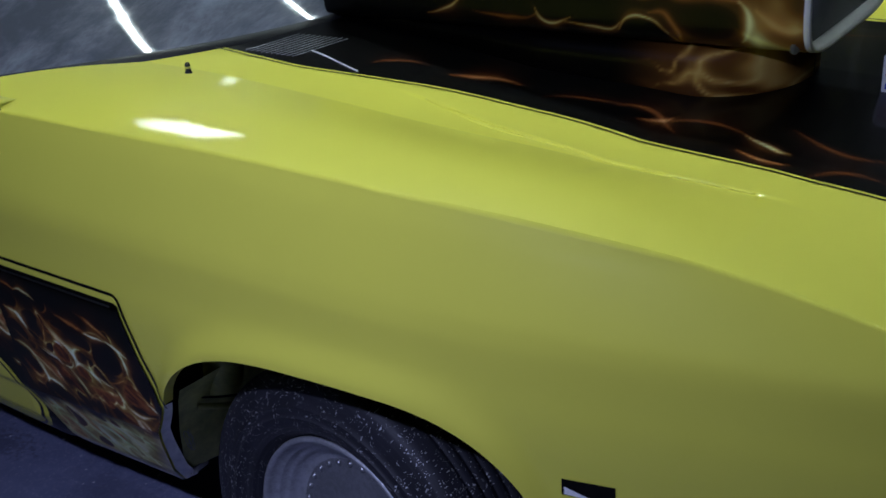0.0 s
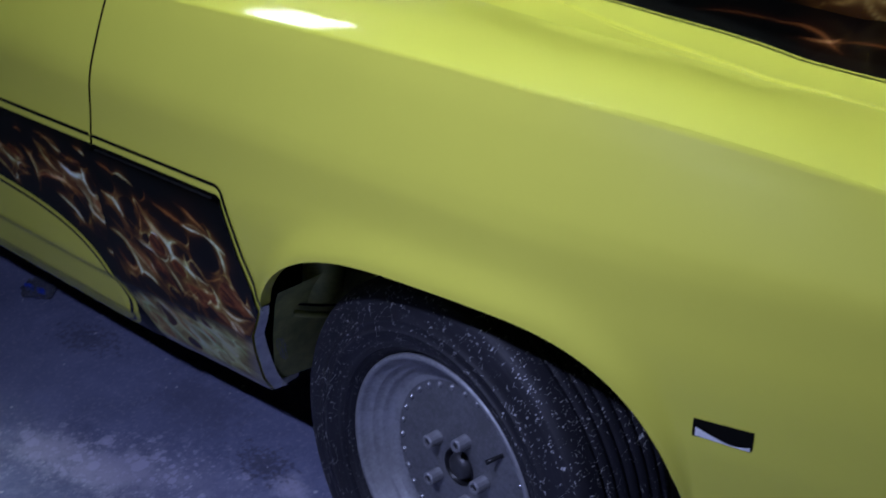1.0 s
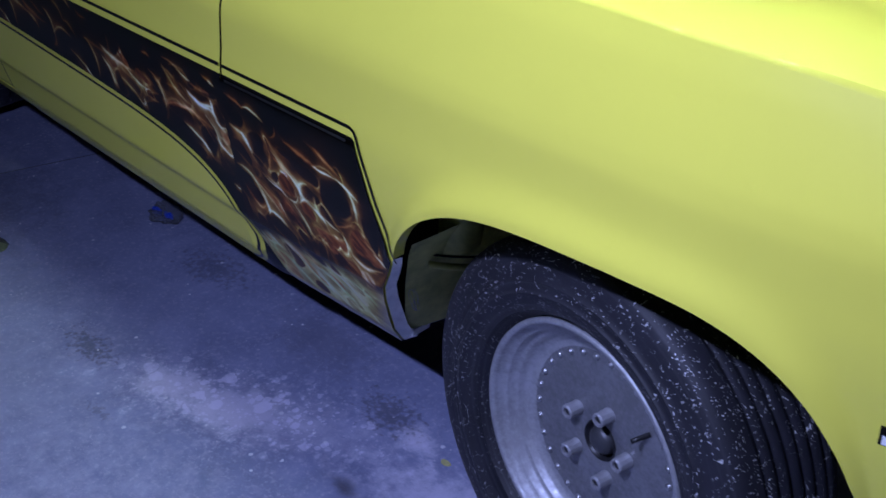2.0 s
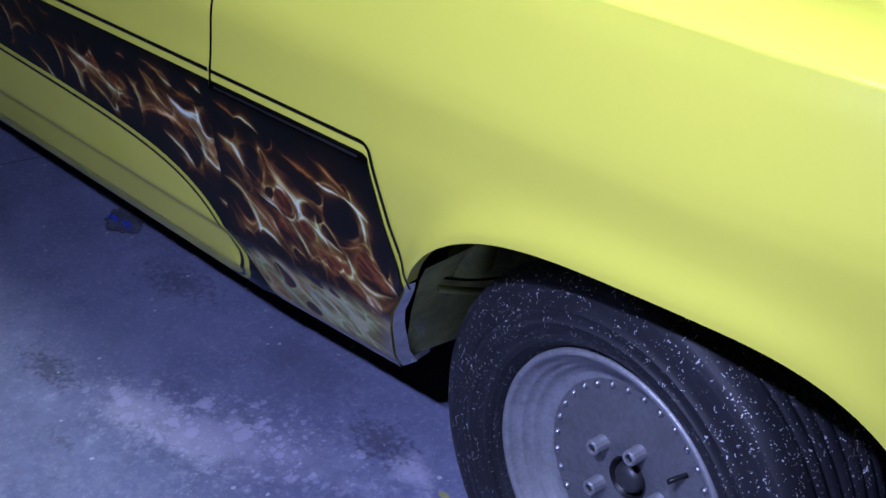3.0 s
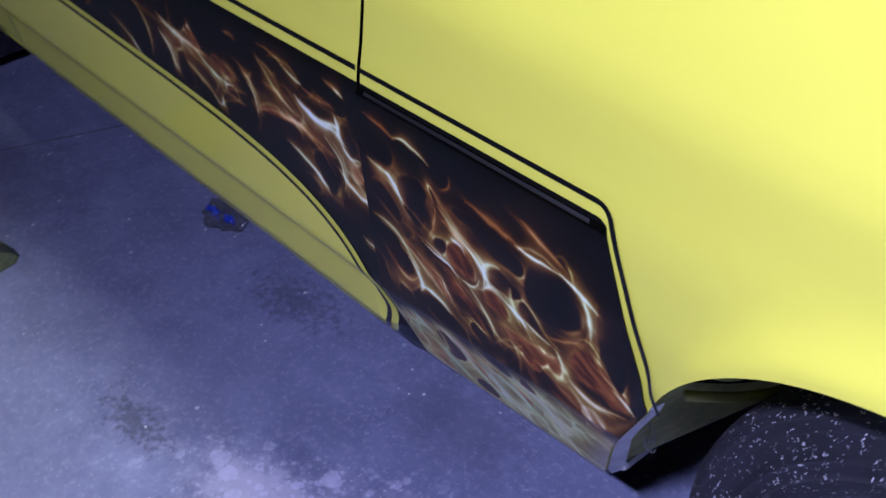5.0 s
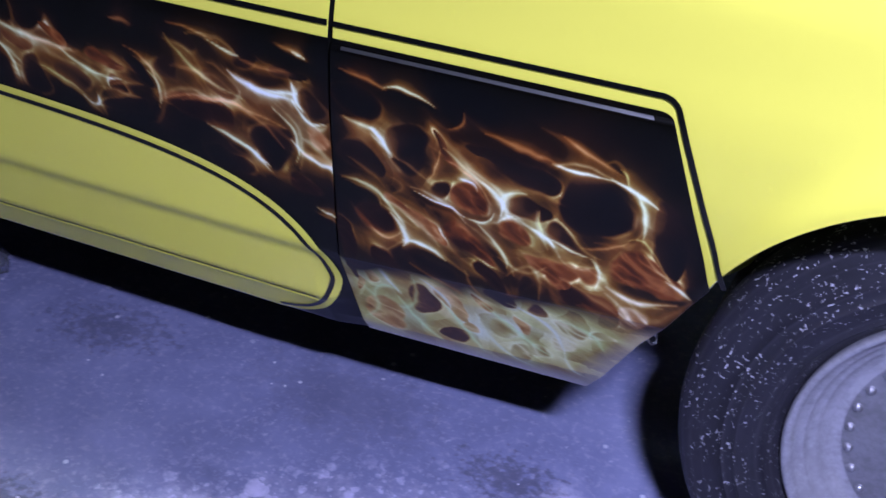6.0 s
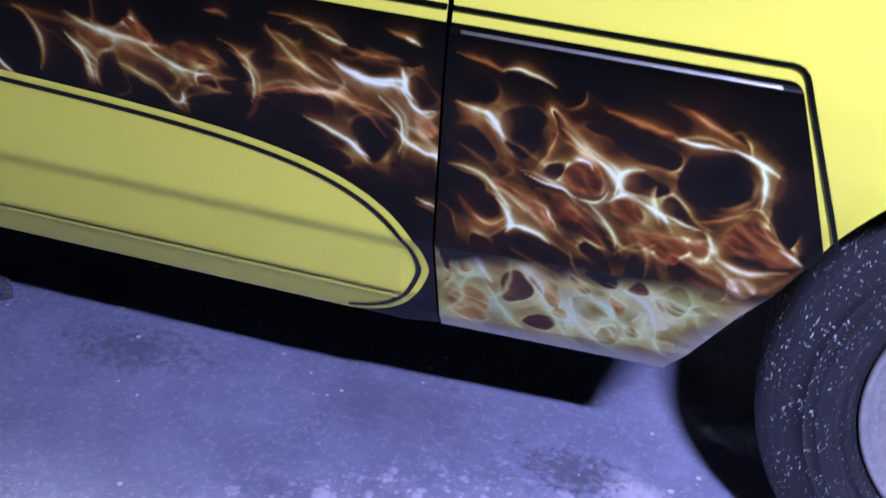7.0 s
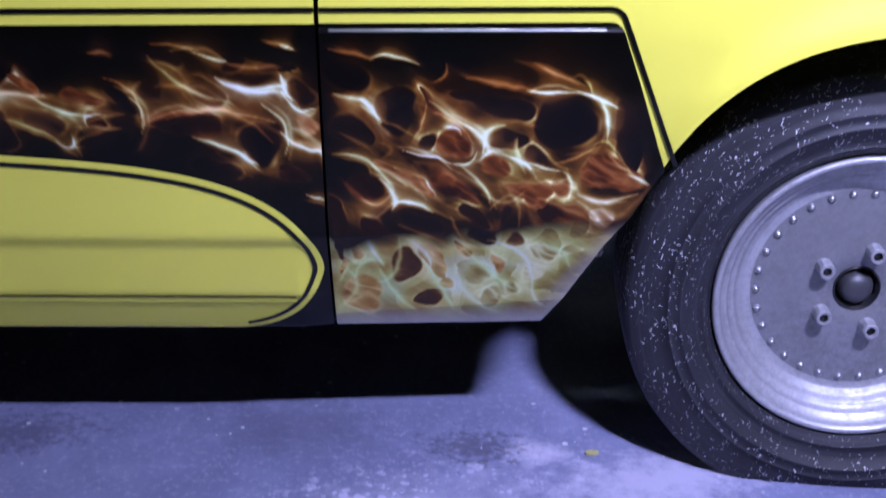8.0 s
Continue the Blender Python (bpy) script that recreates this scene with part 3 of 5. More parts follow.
DOOR_FLAMES_MIDDLE = [
    ("O", -161, 119, -97, 125, -47, 151, 8.6, 0.55),
    ("O", -193, 94, -169, 95, -152, 113, 5.8, 0.5),
    ("C", -148, 158, -109, 172, -78, 198, 3.6, 0.8),
    ("W", -93, 174, -86, 189, -73, 200, 2.9, 1.0),
    ("O", -135, 168, -95, 196, -49, 202, 7.2, 0.35),
    ("C", -65, 109, -36, 139, -39, 184, 4.3, 0.85),
    ("W", -32, 143, -8, 158, 12, 183, 6.5, 0.9),
    ("O", -17, 153, 1, 144, 16, 145, 7.2, 0.5),
    ("P", -23, 239, -5, 243, 8, 253, 2.9, 0.8),
    ("C", -279, 142, -253, 131, -230, 127, 2.9, 0.6),
    ("O", -252, 54, -245, 54, -239, 55, 3.6, 1.0),
    ("C", -117, 91, -136, 80, -148, 81, 2.2, 0.3),
]
DOOR_FLAMES_REAR = [
    ("C", -401, 89, -374, 109, -322, 123, 7.2, 0.8),
    ("C", -322, 123, -296, 132, -283, 148, 5.0, 0.65),
    ("O", -348, 85, -309, 112, -236, 127, 6.5, 0.7),
    ("O", -301, 92, -268, 101, -235, 115, 3.6, 0.5),
    ("W", -431, 113, -411, 127, -399, 143, 3.6, 0.8),
    ("W", -399, 143, -400, 161, -395, 173, 3.6, 0.6),
    ("R", -466, 109, -419, 136, -413, 170, 4.3, 0.7),
    ("C", -367, 142, -327, 159, -294, 183, 3.6, 0.7),
    ("C", -284, 146, -294, 163, -287, 184, 2.9, 0.7),
    ("P", -291, 144, -266, 147, -237, 147, 3.6, 0.7),
    ("Y", -514, 94, -447, 96, -403, 98, 5.8, 0.5),
    ("Y", -403, 61, -397, 79, -400, 95, 3.6, 0.5),
]
HOOD_FLAMES = [
    ("R", -280, 589, -241, 627, -173, 631, 5.6, 0.6),
    ("O", -108, 616, -44, 632, 30, 629, 8.4, 0.8),
    ("R", 228, 622, 290, 626, 362, 565, 8.4, 0.7),
    ("O", 282, 592, 320, 602, 338, 622, 9.8, 0.8),
    ("R", 342, 609, 401, 625, 478, 602, 7.0, 0.6),
    ("C", 472, 602, 515, 578, 560, 566, 5.6, 0.5),
    ("O", 481, 545, 532, 525, 570, 528, 7.0, 0.8),
    ("R", 525, 642, 607, 607, 687, 621, 7.0, 0.5),
    ("R", 608, 502, 648, 543, 703, 546, 7.0, 0.5),
    ("R", 97, 605, 163, 628, 239, 624, 5.6, 0.4),
]
SCOOP_FLAMES = [
    ("C", -233, 1015, -175, 1036, -136, 1062, 4.4, 0.5),
    ("C", 21, 1064, 49, 1035, 92, 1049, 4.4, 0.7),
    ("C", 84, 1040, 157, 1040, 194, 1055, 4.4, 0.6),
    ("C", 190, 1042, 233, 1072, 285, 1046, 5.5, 0.7),
    ("Y", 281, 1049, 298, 1018, 264, 1017, 5.5, 0.7),
    ("O", 254, 1082, 292, 1068, 306, 1019, 8.8, 0.6),
    ("C", 413, 1050, 434, 1087, 409, 1118, 8.8, 0.7),
    ("Y", 421, 1065, 462, 1043, 512, 1039, 15.4, 0.6),
    ("O", 444, 1106, 482, 1084, 514, 1079, 17.6, 0.6),
    ("C", 285, 1003, 382, 1011, 508, 1027, 6.6, 0.5),
    ("O", 212, 1101, 328, 1118, 411, 1117, 9.9, 0.7),
    ("O", -120, 1034, -37, 1034, 26, 1051, 5.5, 0.4),
]

# dark and coloured ovals between the tongues: forward, down, half length, half height, tilt, fill
HOLLOWS_A = [(88, 114, 28, 34, 21, "K"), (164, 163, 27, 25, 33, "H"), (127, 159, 14, 14, 21, "K"), (300, 131, 41, 36, 15, "K"), (229, 158, 26, 15, 0, "K"), (269, 182, 27, 15, 24, "K"), (361, 200, 43, 28, 16, "H"), (57, 221, 28, 19, 38, "D"), (166, 223, 40, 14, 35, "H"), (116, 213, 33, 9, 38, "H"), (40, 145, 31, 17, 37, "K"), (122, 270, 33, 13, 25, "K"), (69, 285, 30, 14, 48, "D"), (258, 226, 31, 16, 11, "H")]
HOLLOWS_B = [(296, 222, 19, 12, 9, "H"), (304, 268, 39, 25, 29, "D"), (230, 257, 5, 13, 0, "K"), (218, 195, 19, 15, 25, "H"), (209, 109, 54, 15, 16, "K"), (32, 76, 30, 18, 20, "K"), (376, 151, 18, 50, -16, "K"), (193, 262, 27, 9, 31, "D"), (24, 269, 10, 40, -11, "D"), (134, 102, 25, 6, 58, "D"), (85, 196, 22, 7, 34, "H"), (269, 242, 22, 11, 21, "H"), (351, 266, 21, 19, -25, "P")]
DOOR_HOLLOWS_A = [(-72, 164, 27, 29, 27, "K"), (-99, 64, 16, 12, 0, "K"), (-23, 102, 17, 18, 17, "K"), (-162, 140, 50, 20, 3, "D"), (-232, 111, 26, 12, 47, "K"), (-257, 161, 37, 13, -8, "K"), (-327, 137, 27, 14, 10, "K"), (-381, 155, 19, 29, -16, "K"), (-379, 73, 23, 20, 43, "K"), (-400, 110, 24, 10, 12, "D"), (-426, 158, 18, 25, -16, "K")]
DOOR_HOLLOWS_B = [(-279, 108, 25, 9, 26, "H"), (-134, 100, 28, 11, 30, "K"), (-130, 200, 36, 14, 14, "K"), (-13, 140, 19, 13, 18, "H"), (-32, 203, 22, 13, 16, "D"), (-199, 95, 17, 13, 7, "K"), (-345, 91, 24, 9, 30, "H"), (-186, 58, 25, 10, 12, "K"), (-46, 69, 24, 8, 7, "K"), (-263, 134, 17, 7, 25, "D")]
SILL_HOLLOWS_A = [(108, 341, 21, 34, 14, "D"), (49, 399, 26, 39, 2, "O"), (43, 314, 10, 18, 0, "O"), (26, 341, 6, 21, 0, "O"), (146, 335, 38, 12, 65, "O"), (205, 362, 19, 24, 0, "Y"), (249, 300, 14, 16, 25, "D"), (228, 342, 20, 7, 63, "O"), (284, 320, 22, 14, 24, "Y")]
SILL_HOLLOWS_B = [(321, 322, 16, 10, 0, "Y"), (276, 361, 14, 17, 0, "Y"), (161, 379, 12, 16, 0, "O"), (224, 408, 17, 22, 3, "Y"), (208, 289, 24, 15, 48, "D"), (139, 409, 23, 15, 2, "D"), (180, 314, 21, 7, 55, "O"), (20, 314, 6, 18, 0, "D"), (249, 392, 15, 15, 4, "Y")]


def value_noise(u, v, size, seed):
    """Soft noise between 0 and 1 over millimetres."""
    rng = np.random.RandomState(seed)
    T = rng.rand(64, 64)
    a, b = u / size, v / size
    i, j = np.floor(a).astype(int), np.floor(b).astype(int)
    f, g = a - i, b - j
    f, g = f * f * (3 - 2 * f), g * g * (3 - 2 * g)
    q = lambda x, y: T[x % 64, y % 64]
    return (q(i, j) * (1 - f) + q(i + 1, j) * f) * (1 - g) + (q(i, j + 1) * (1 - f) + q(i + 1, j + 1) * f) * g


HEAT = {"W": 1.0, "C": 0.86, "O": 0.50, "R": 0.36, "Y": 0.66, "G": 0.62, "B": 0.98, "P": 0.80}
TINT = {"W": (0.90, 1.02, 1.00), "C": (0.90, 1.04, 0.86), "Y": (0.98, 1.10, 0.50), "G": (0.72, 1.15, 0.70), "B": (0.88, 0.98, 1.25), "P": (0.98, 0.92, 1.05), "O": (1.35, 0.72, 0.45), "R": (1.35, 0.62, 0.45)}
FIRE = [(0.0, (0.0016, 0.0014, 0.0013)), (0.10, (0.016, 0.006, 0.003)), (0.25, (0.125, 0.046, 0.012)), (0.40, (0.27, 0.145, 0.048)), (0.54, (0.46, 0.37, 0.18)), (0.68, (0.74, 0.68, 0.40)), (0.84, (0.93, 0.92, 0.72)), (1.0, (0.97, 0.97, 0.88))]
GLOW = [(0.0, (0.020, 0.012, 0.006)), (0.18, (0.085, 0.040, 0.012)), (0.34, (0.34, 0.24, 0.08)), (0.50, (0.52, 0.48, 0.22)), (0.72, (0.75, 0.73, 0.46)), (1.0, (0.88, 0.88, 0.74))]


def burn(heat, tint, scale):
    """Heat to colour, as an airbrush fades from white through cream and orange to black."""
    at = [a for a, _ in scale]
    col = np.stack([np.interp(heat, at, [c[k] for _, c in scale]) for k in range(3)], -1)
    return col * tint


def add_strokes(H, T, u, v, strokes, du=0.0, dv=0.0, gain=1.0):
    """Tongues of flame: crisp on the inner side of the bend, fading on the outer."""
    for colour, *q in strokes:
        p0, p1, p2 = (np.array(q[k:k + 2], float) + (du, dv) for k in (0, 2, 4))
        w, amount = q[6] * 1.3, HEAT[colour] * (0.35 + 0.65 * q[7]) * gain
        near = (np.abs(u - p1[0]) < abs(p2[0] - p0[0]) + 9 * w) & (np.abs(v - p1[1]) < abs(p2[1] - p0[1]) + 9 * w)
        if not near.any():
            continue
        uu, vv = u[near], v[near]
        pm = 2 * p1 - (p0 + p2) / 2
        t = np.linspace(0, 1, 24)
        bx = (1 - t) ** 2 * p0[0] + 2 * t * (1 - t) * pm[0] + t * t * p2[0]
        by = (1 - t) ** 2 * p0[1] + 2 * t * (1 - t) * pm[1] + t * t * p2[1]
        best, at, way = np.full(uu.shape, 1e9), np.zeros(uu.shape), np.zeros(uu.shape)
        for k in range(23):
            ex, ey = bx[k + 1] - bx[k], by[k + 1] - by[k]
            s_ = np.clip(((uu - bx[k]) * ex + (vv - by[k]) * ey) / (ex * ex + ey * ey + 1e-9), 0, 1)
            dx, dy = uu - bx[k] - s_ * ex, vv - by[k] - s_ * ey
            d = np.hypot(dx, dy)
            m = d < best
            best[m], at[m], way[m] = d[m], (t[k] + s_ / 23)[m], np.sign(ex * dy - ey * dx)[m]
        bend = np.sign((p1[0] - p0[0]) * (p2[1] - p1[1]) - (p1[1] - p0[1]) * (p2[0] - p1[0])) or 1.0
        inner = way == bend
        swell = np.sin(np.pi * np.clip(at, 0.02, 0.98))
        wide = w * (0.25 + 0.75 * swell ** 0.8)
        core = np.exp(-(best / (0.48 * wide)) ** 2)
        body = np.where(inner, 0.55 * core + 0.45 * np.exp(-(best / (1.05 * wide)) ** 2), 0.52 * core + 0.48 * np.exp(-best / (2.3 * wide)))
        body = amount * body * (0.55 + 0.45 * swell)
        H[near] = 1 - (1 - H[near]) * (1 - 0.97 * body)
        if colour in TINT:
            k = np.clip(body * 1.3, 0, 1)[:, None]
            T[near] = T[near] * (1 - k) + np.array(TINT[colour]) * k


FILL = {"K": (0.0, (1, 1, 1)), "D": (0.05, (1.15, 0.85, 0.7)), "O": (0.34, (1.25, 0.80, 0.50)), "Y": (0.44, (1.0, 1.0, 0.75)), "H": (0.20, (1.20, 0.80, 0.62)), "P": (0.36, (1.0, 0.92, 0.95))}


def smoothstep(x, lo, hi):
    k = np.clip((x - lo) / (hi - lo), 0, 1)
    return k * k * (3 - 2 * k)


def web(u, v, rows, reach, ground=0.0, least=0.25):
    """Smoke drawn between ovals: bright and thin where two of them come close, starred where three meet, dark inside them."""
    uu = u + 12 * (value_noise(u, v, 36, 71) - 0.5) + 5 * (value_noise(u, v, 14, 72) - 0.5)
    vv = v + 12 * (value_noise(u, v, 36, 73) - 0.5) + 5 * (value_noise(u, v, 14, 74) - 0.5)
    first, second, third = (np.full(u.shape, 1e3) for _ in range(3))
    depth, tint, arc = np.zeros(u.shape), np.ones((u.size, 3)), np.ones(u.shape)
    size = np.full(u.shape, 20.0)
    for a, b, ra, rb, turn, colour in rows:
        c, s_ = math.cos(radians(turn)), math.sin(radians(turn))
        p, q = (uu - a) * c + (vv - b) * s_, (vv - b) * c - (uu - a) * s_
        q = q * (1 + 0.35 * np.clip(p / ra, -1.2, 1.2) * (1 if (a + b) % 2 else -1))
        r = np.sqrt((p / ra) ** 2 + (q / rb) ** 2 + 1e-6)
        d = (r - 1) * np.sqrt((p * p + q * q + 1) / (r * r + 1e-3)).clip(min(ra, rb), max(ra, rb))
        near = d < first
        third = np.where(near | (d < second), second, np.minimum(third, d))
        second = np.where(near, first, np.minimum(second, d))
        first = np.where(near, d, first)
        depth[near], tint[near], size[near] = FILL[colour][0], FILL[colour][1], min(ra, rb)
        around = np.arctan2(q / rb, p / ra)
        arc = np.where(near, 0.30 + 0.70 * np.clip(0.5 + 0.5 * np.sin(around + a * 0.13) + 0.4 * np.sin(2 * around + b * 0.2), 0, 1), arc)
    out, two, three = np.maximum(first, 0), np.maximum(second, 0), np.maximum(third, 0)
    H = ground + (1 - ground) * (0.80 * np.exp(-(out + two) / reach) + 0.62 * np.exp(-(out + two + 0.8 * three) / (1.8 * reach)))
    flow = least + (1 - least) * smoothstep(value_noise(0.84 * u + 0.54 * v + 90, 1.6 * (0.84 * v - 0.54 * u), 46, 53), 0.25, 0.7)
    H = H * (0.40 + 0.60 * arc) * flow + 0.20 * flow * arc ** 3 * np.exp(-(out / 1.8) ** 1.2)
    f1, f2 = 0.84 * uu + 0.54 * vv, 0.84 * vv - 0.54 * uu
    streak = 1 - np.abs(2 * value_noise(f1 / 3.4, f2, 9, 51) - 1)
    inside = depth * (0.45 + 0.9 * streak ** 2 + 0.5 * value_noise(uu, vv, 17, 52)) + 0.10 * arc * np.exp(first / 4.0)
    k = smoothstep(-first, -0.6, 2.6 + 0.10 * size)
    H = np.clip(H, 0, 1) * (1 - k) + inside * k
    hue = value_noise(u + 300, v, 48, 81)[:, None]
    cool = smoothstep(value_noise(u, v + 200, 42, 82), 0.55, 0.8)[:, None]
    warm = np.array((1.10, 0.97, 0.64)) * (1 - hue) + np.array((0.92, 1.10, 0.66)) * hue
    warm = warm * (1 - 0.7 * cool) + np.array((0.88, 0.98, 1.10)) * 0.7 * cool
    T = warm * (1 - k[:, None]) + tint * k[:, None]
    return H, T


def airbrush(u, v, lists, tongues, sill=True, rows=(), more=()):
    """Colours of the flame paint at millimetres forward of the door gap and below the stripe."""
    wob = value_noise(u, v, 30, 3) - 0.5, value_noise(u, v, 30, 4) - 0.5
    fine = value_noise(u, v, 11, 5) - 0.5, value_noise(u, v, 11, 6) - 0.5
    a, b = u + 4 * wob[0] + 2.4 * fine[0], v + 4 * wob[1] + 2.4 * fine[1]
    f1, f2 = 0.87 * a + 0.5 * b, -0.5 * a + 0.87 * b
    f2 = f2 + 9 * (value_noise(f1, f2, 40, 12) - 0.5)
    veil = 1 - np.abs(2 * value_noise(f1 / 3.0, f2, 15, 8) - 1)
    veil2 = 1 - np.abs(2 * value_noise(f1 / 2.4 + 40, f2, 7, 9) - 1)
    H, T = web(u, v, rows, 12.0 if sill else 9.0)
    H *= 0.86 * smoothstep(v, 28, 95) * (0.72 + 0.28 * veil2)
    for rows_ in lists:
        add_strokes(H, T, a, b, rows_, 0, 0, 0.42)
    for rows_ in tongues:
        add_strokes(H, T, a, b, rows_, 0, 0, 0.86)
    for rows_, du, dv, gain in more:
        add_strokes(H, T, a, b, rows_, du, dv, gain)
    H *= 0.90 + 0.20 * veil2
    C = burn(np.clip(H, 0, 1), T, FIRE)
    if sill:
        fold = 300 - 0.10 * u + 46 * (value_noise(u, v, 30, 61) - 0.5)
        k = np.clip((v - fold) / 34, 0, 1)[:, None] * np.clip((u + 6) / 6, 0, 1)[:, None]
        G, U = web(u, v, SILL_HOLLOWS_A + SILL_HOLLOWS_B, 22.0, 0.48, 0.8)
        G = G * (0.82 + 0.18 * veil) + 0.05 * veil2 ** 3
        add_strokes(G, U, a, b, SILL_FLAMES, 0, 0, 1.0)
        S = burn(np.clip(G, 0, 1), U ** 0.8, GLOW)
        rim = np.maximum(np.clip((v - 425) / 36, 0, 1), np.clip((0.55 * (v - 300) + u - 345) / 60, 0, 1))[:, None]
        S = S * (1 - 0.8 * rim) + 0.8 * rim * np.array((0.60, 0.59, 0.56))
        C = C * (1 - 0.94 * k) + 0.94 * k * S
    C *= 0.94 + 0.12 * value_noise(u, v, 1.7, 11)[:, None]
    return np.c_[np.clip(C, 0, 0.95), np.ones(u.size)]


def stripe_z(x):
    """The line along the top of the flame paint."""
    return 0.7010 + 0.019 * (x - GAP)


def millimetres(P):
    return (P[..., 0].ravel() - GAP) * 1000, (0.70 - P[..., 2].ravel()) * 1000


# fender panel, a little proud of the yellow, with a rounded border


def fender_paint_grid(nu, nv, grow=0.0):
    """Rows from the top edge down; each row runs from the door gap to the slanting front edge."""
    t = np.r_[np.linspace(0, 0.030, 30)[:-1], np.linspace(0.030, 1, nv - 29)]
    z_top = 0.6855 + grow
    z = z_top + (0.2320 - z_top) * t
    right = np.where(z > 0.503, -0.383 + (0.688 - z) / (0.688 - 0.503) * 0.071 + grow, np.interp(z, [0.232, 0.390, 0.503], [-0.4375, -0.3735, -0.312]))
    round_ = np.clip((z - (z_top - 0.012)) / 0.012, 0, 1)
    right = right - 0.012 * (1 - np.sqrt(np.clip(1 - round_ ** 2, 0, 1)))
    left = gap_x(z) - 0.0004
    s_ = np.linspace(0, 1, nu)[:, None]
    X = left + (right - left) * s_
    return X, np.broadcast_to(z + 0.018 * (X - GAP) * np.clip((z - 0.40) / 0.2, 0, 1) + 0.0045 * np.clip((0.40 - z) / 0.15, 0, 1) * np.clip((-0.43 - X) / 0.3, 0, 1), X.shape)


PX, PZ = fender_paint_grid(400, 340)
P = surface(PX, PZ, 0.0052)
top_d = (PZ[:, :1] - PZ)
roll = 0.0068 * (1 - np.clip((top_d - 0.0055) / 0.0068, 0, 1))
P[..., 1] += 0.008 - np.sqrt(0.008 ** 2 - roll ** 2)
u_, v_ = millimetres(P)
FENDER_LISTS = (FENDER_FLAMES_HIGH, FENDER_FLAMES_MIDDLE, FENDER_FLAMES_LOW, FENDER_FLAMES_FRONT)
FENDER_TONGUES = (FENDER_TONGUES_HIGH, FENDER_TONGUES_MIDDLE, FENDER_TONGUES_LOW)
# glossy strip added over the panel's shoulder to carry the lamp's highlight line
ridge = P[13:-22, 13:20].copy()
ridge[..., 1] -= 0.0005
sheet("highlight_strip", ridge, HIGHLIGHT, car, "glossy strip added for the highlight along the flame panel", True)
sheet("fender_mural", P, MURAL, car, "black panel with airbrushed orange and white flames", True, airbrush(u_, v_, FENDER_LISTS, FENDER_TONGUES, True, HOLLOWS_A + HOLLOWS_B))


def sweep_top(d):
    return 0.352 + 0.157 * (1 - np.exp(-d / 0.11)) ** 0.6 + 0.028 * d


def sweep_low(d):
    return np.maximum(0.352 - 0.13 * (1 - np.exp(-d / 0.05)) ** 0.75, 0.2332)


NOSE = -0.7365
dx = np.linspace(-1.78, GAP - 0.0042, 560)[:, None]
low_z = 0.2335 + 0 * dx
dz = low_z + (stripe_z(dx) - 0.0165 - low_z) * np.linspace(0, 1, 220)[None, :]
P = surface(dx + (gap_x(dz) - GAP) * np.clip((dx + 1.0) / 0.26, 0, 1), dz, 0.0012)
u_, v_ = millimetres(P)
tail = DOOR_FLAMES_MIDDLE[2:6] + DOOR_FLAMES_FRONT[4:] + DOOR_FLAMES_REAR[:4]
C = airbrush(u_, v_, (DOOR_FLAMES_FRONT, DOOR_FLAMES_MIDDLE, DOOR_FLAMES_REAR), (DOOR_TONGUES_HIGH, DOOR_TONGUES_MIDDLE, DOOR_TONGUES_LOW), False, DOOR_HOLLOWS_A + DOOR_HOLLOWS_B, ((tail, -430, -18, 0.7), (tail, -790, -30, 0.6)))
sheet("door_mural", P, MURAL, car, "black sweep of airbrushed flames along the door", True, np.clip(C, 0, 1))

# the yellow island in the sweep
dd = np.r_[0.0, np.geomspace(0.0006, 1.036, 120)][:, None]
iz = sweep_low(dd) + (sweep_top(dd) - sweep_low(dd)) * np.linspace(0, 1, 60)[None, :]
sheet("door_inset", surface(NOSE - dd + 0 * iz, iz, 0.0022), YELLOW, car, "yellow lower door field", True)


def ribbon(name, pts, width, out, material, label=""):
    """A painted line of some width along points (x, z) of the side."""
    pts = np.array(pts, float)
    d = np.gradient(pts, axis=0)
    nrm = np.stack([-d[:, 1], d[:, 0]], 1) / (np.linalg.norm(d, axis=1, keepdims=True) + 1e-12)
    t = np.linspace(-0.5, 0.5, 4)
    Q = pts[:, None, :] + nrm[:, None, :] * (t * width)[None, :, None]
    return sheet(name, surface(Q[..., 0], Q[..., 1], out), material, car, label)


def offset_line(pts, by):
    pts = np.array(pts, float)
    d = np.gradient(pts, axis=0)
    return pts + np.stack([-d[:, 1], d[:, 0]], 1) / (np.linalg.norm(d, axis=1, keepdims=True) + 1e-12) * by


# pinstripes: above the panels, down the front edge, and round the island
xa = np.linspace(-1.78, GAP - 0.0056, 60)
ribbon("pinstripe", np.stack([xa, stripe_z(xa)], 1), 0.0062, 0.0028, BLACK, "black pinstripe")
corner = []
c0 = np.array((-0.3915, stripe_z(-0.3915)))
for a in np.linspace(90, 24, 12):
    corner.append((c0[0] - 0.004 + 0.020 * math.cos(radians(a)), c0[1] - 0.020 + 0.020 * math.sin(radians(a))))
end = corner[-1]
line = [(x, stripe_z(x)) for x in np.linspace(GAP + 0.0005, corner[0][0] - 0.004, 40)] + corner + [(end[0] + (-0.299 - end[0]) * k, end[1] + (0.512 - end[1]) * k) for k in np.linspace(0.05, 1, 24)]
ribbon("pinstripe", resample(line, 110), 0.0056, 0.0030, BLACK, "black pinstripe")
dline = np.r_[0.0, np.geomspace(0.0004, 1.036, 90)]
outline = [(NOSE - a, float(sweep_low(a))) for a in dline[::-1] if float(sweep_low(a)) > 0.2335] + [(NOSE - a, float(sweep_top(a))) for a in dline]
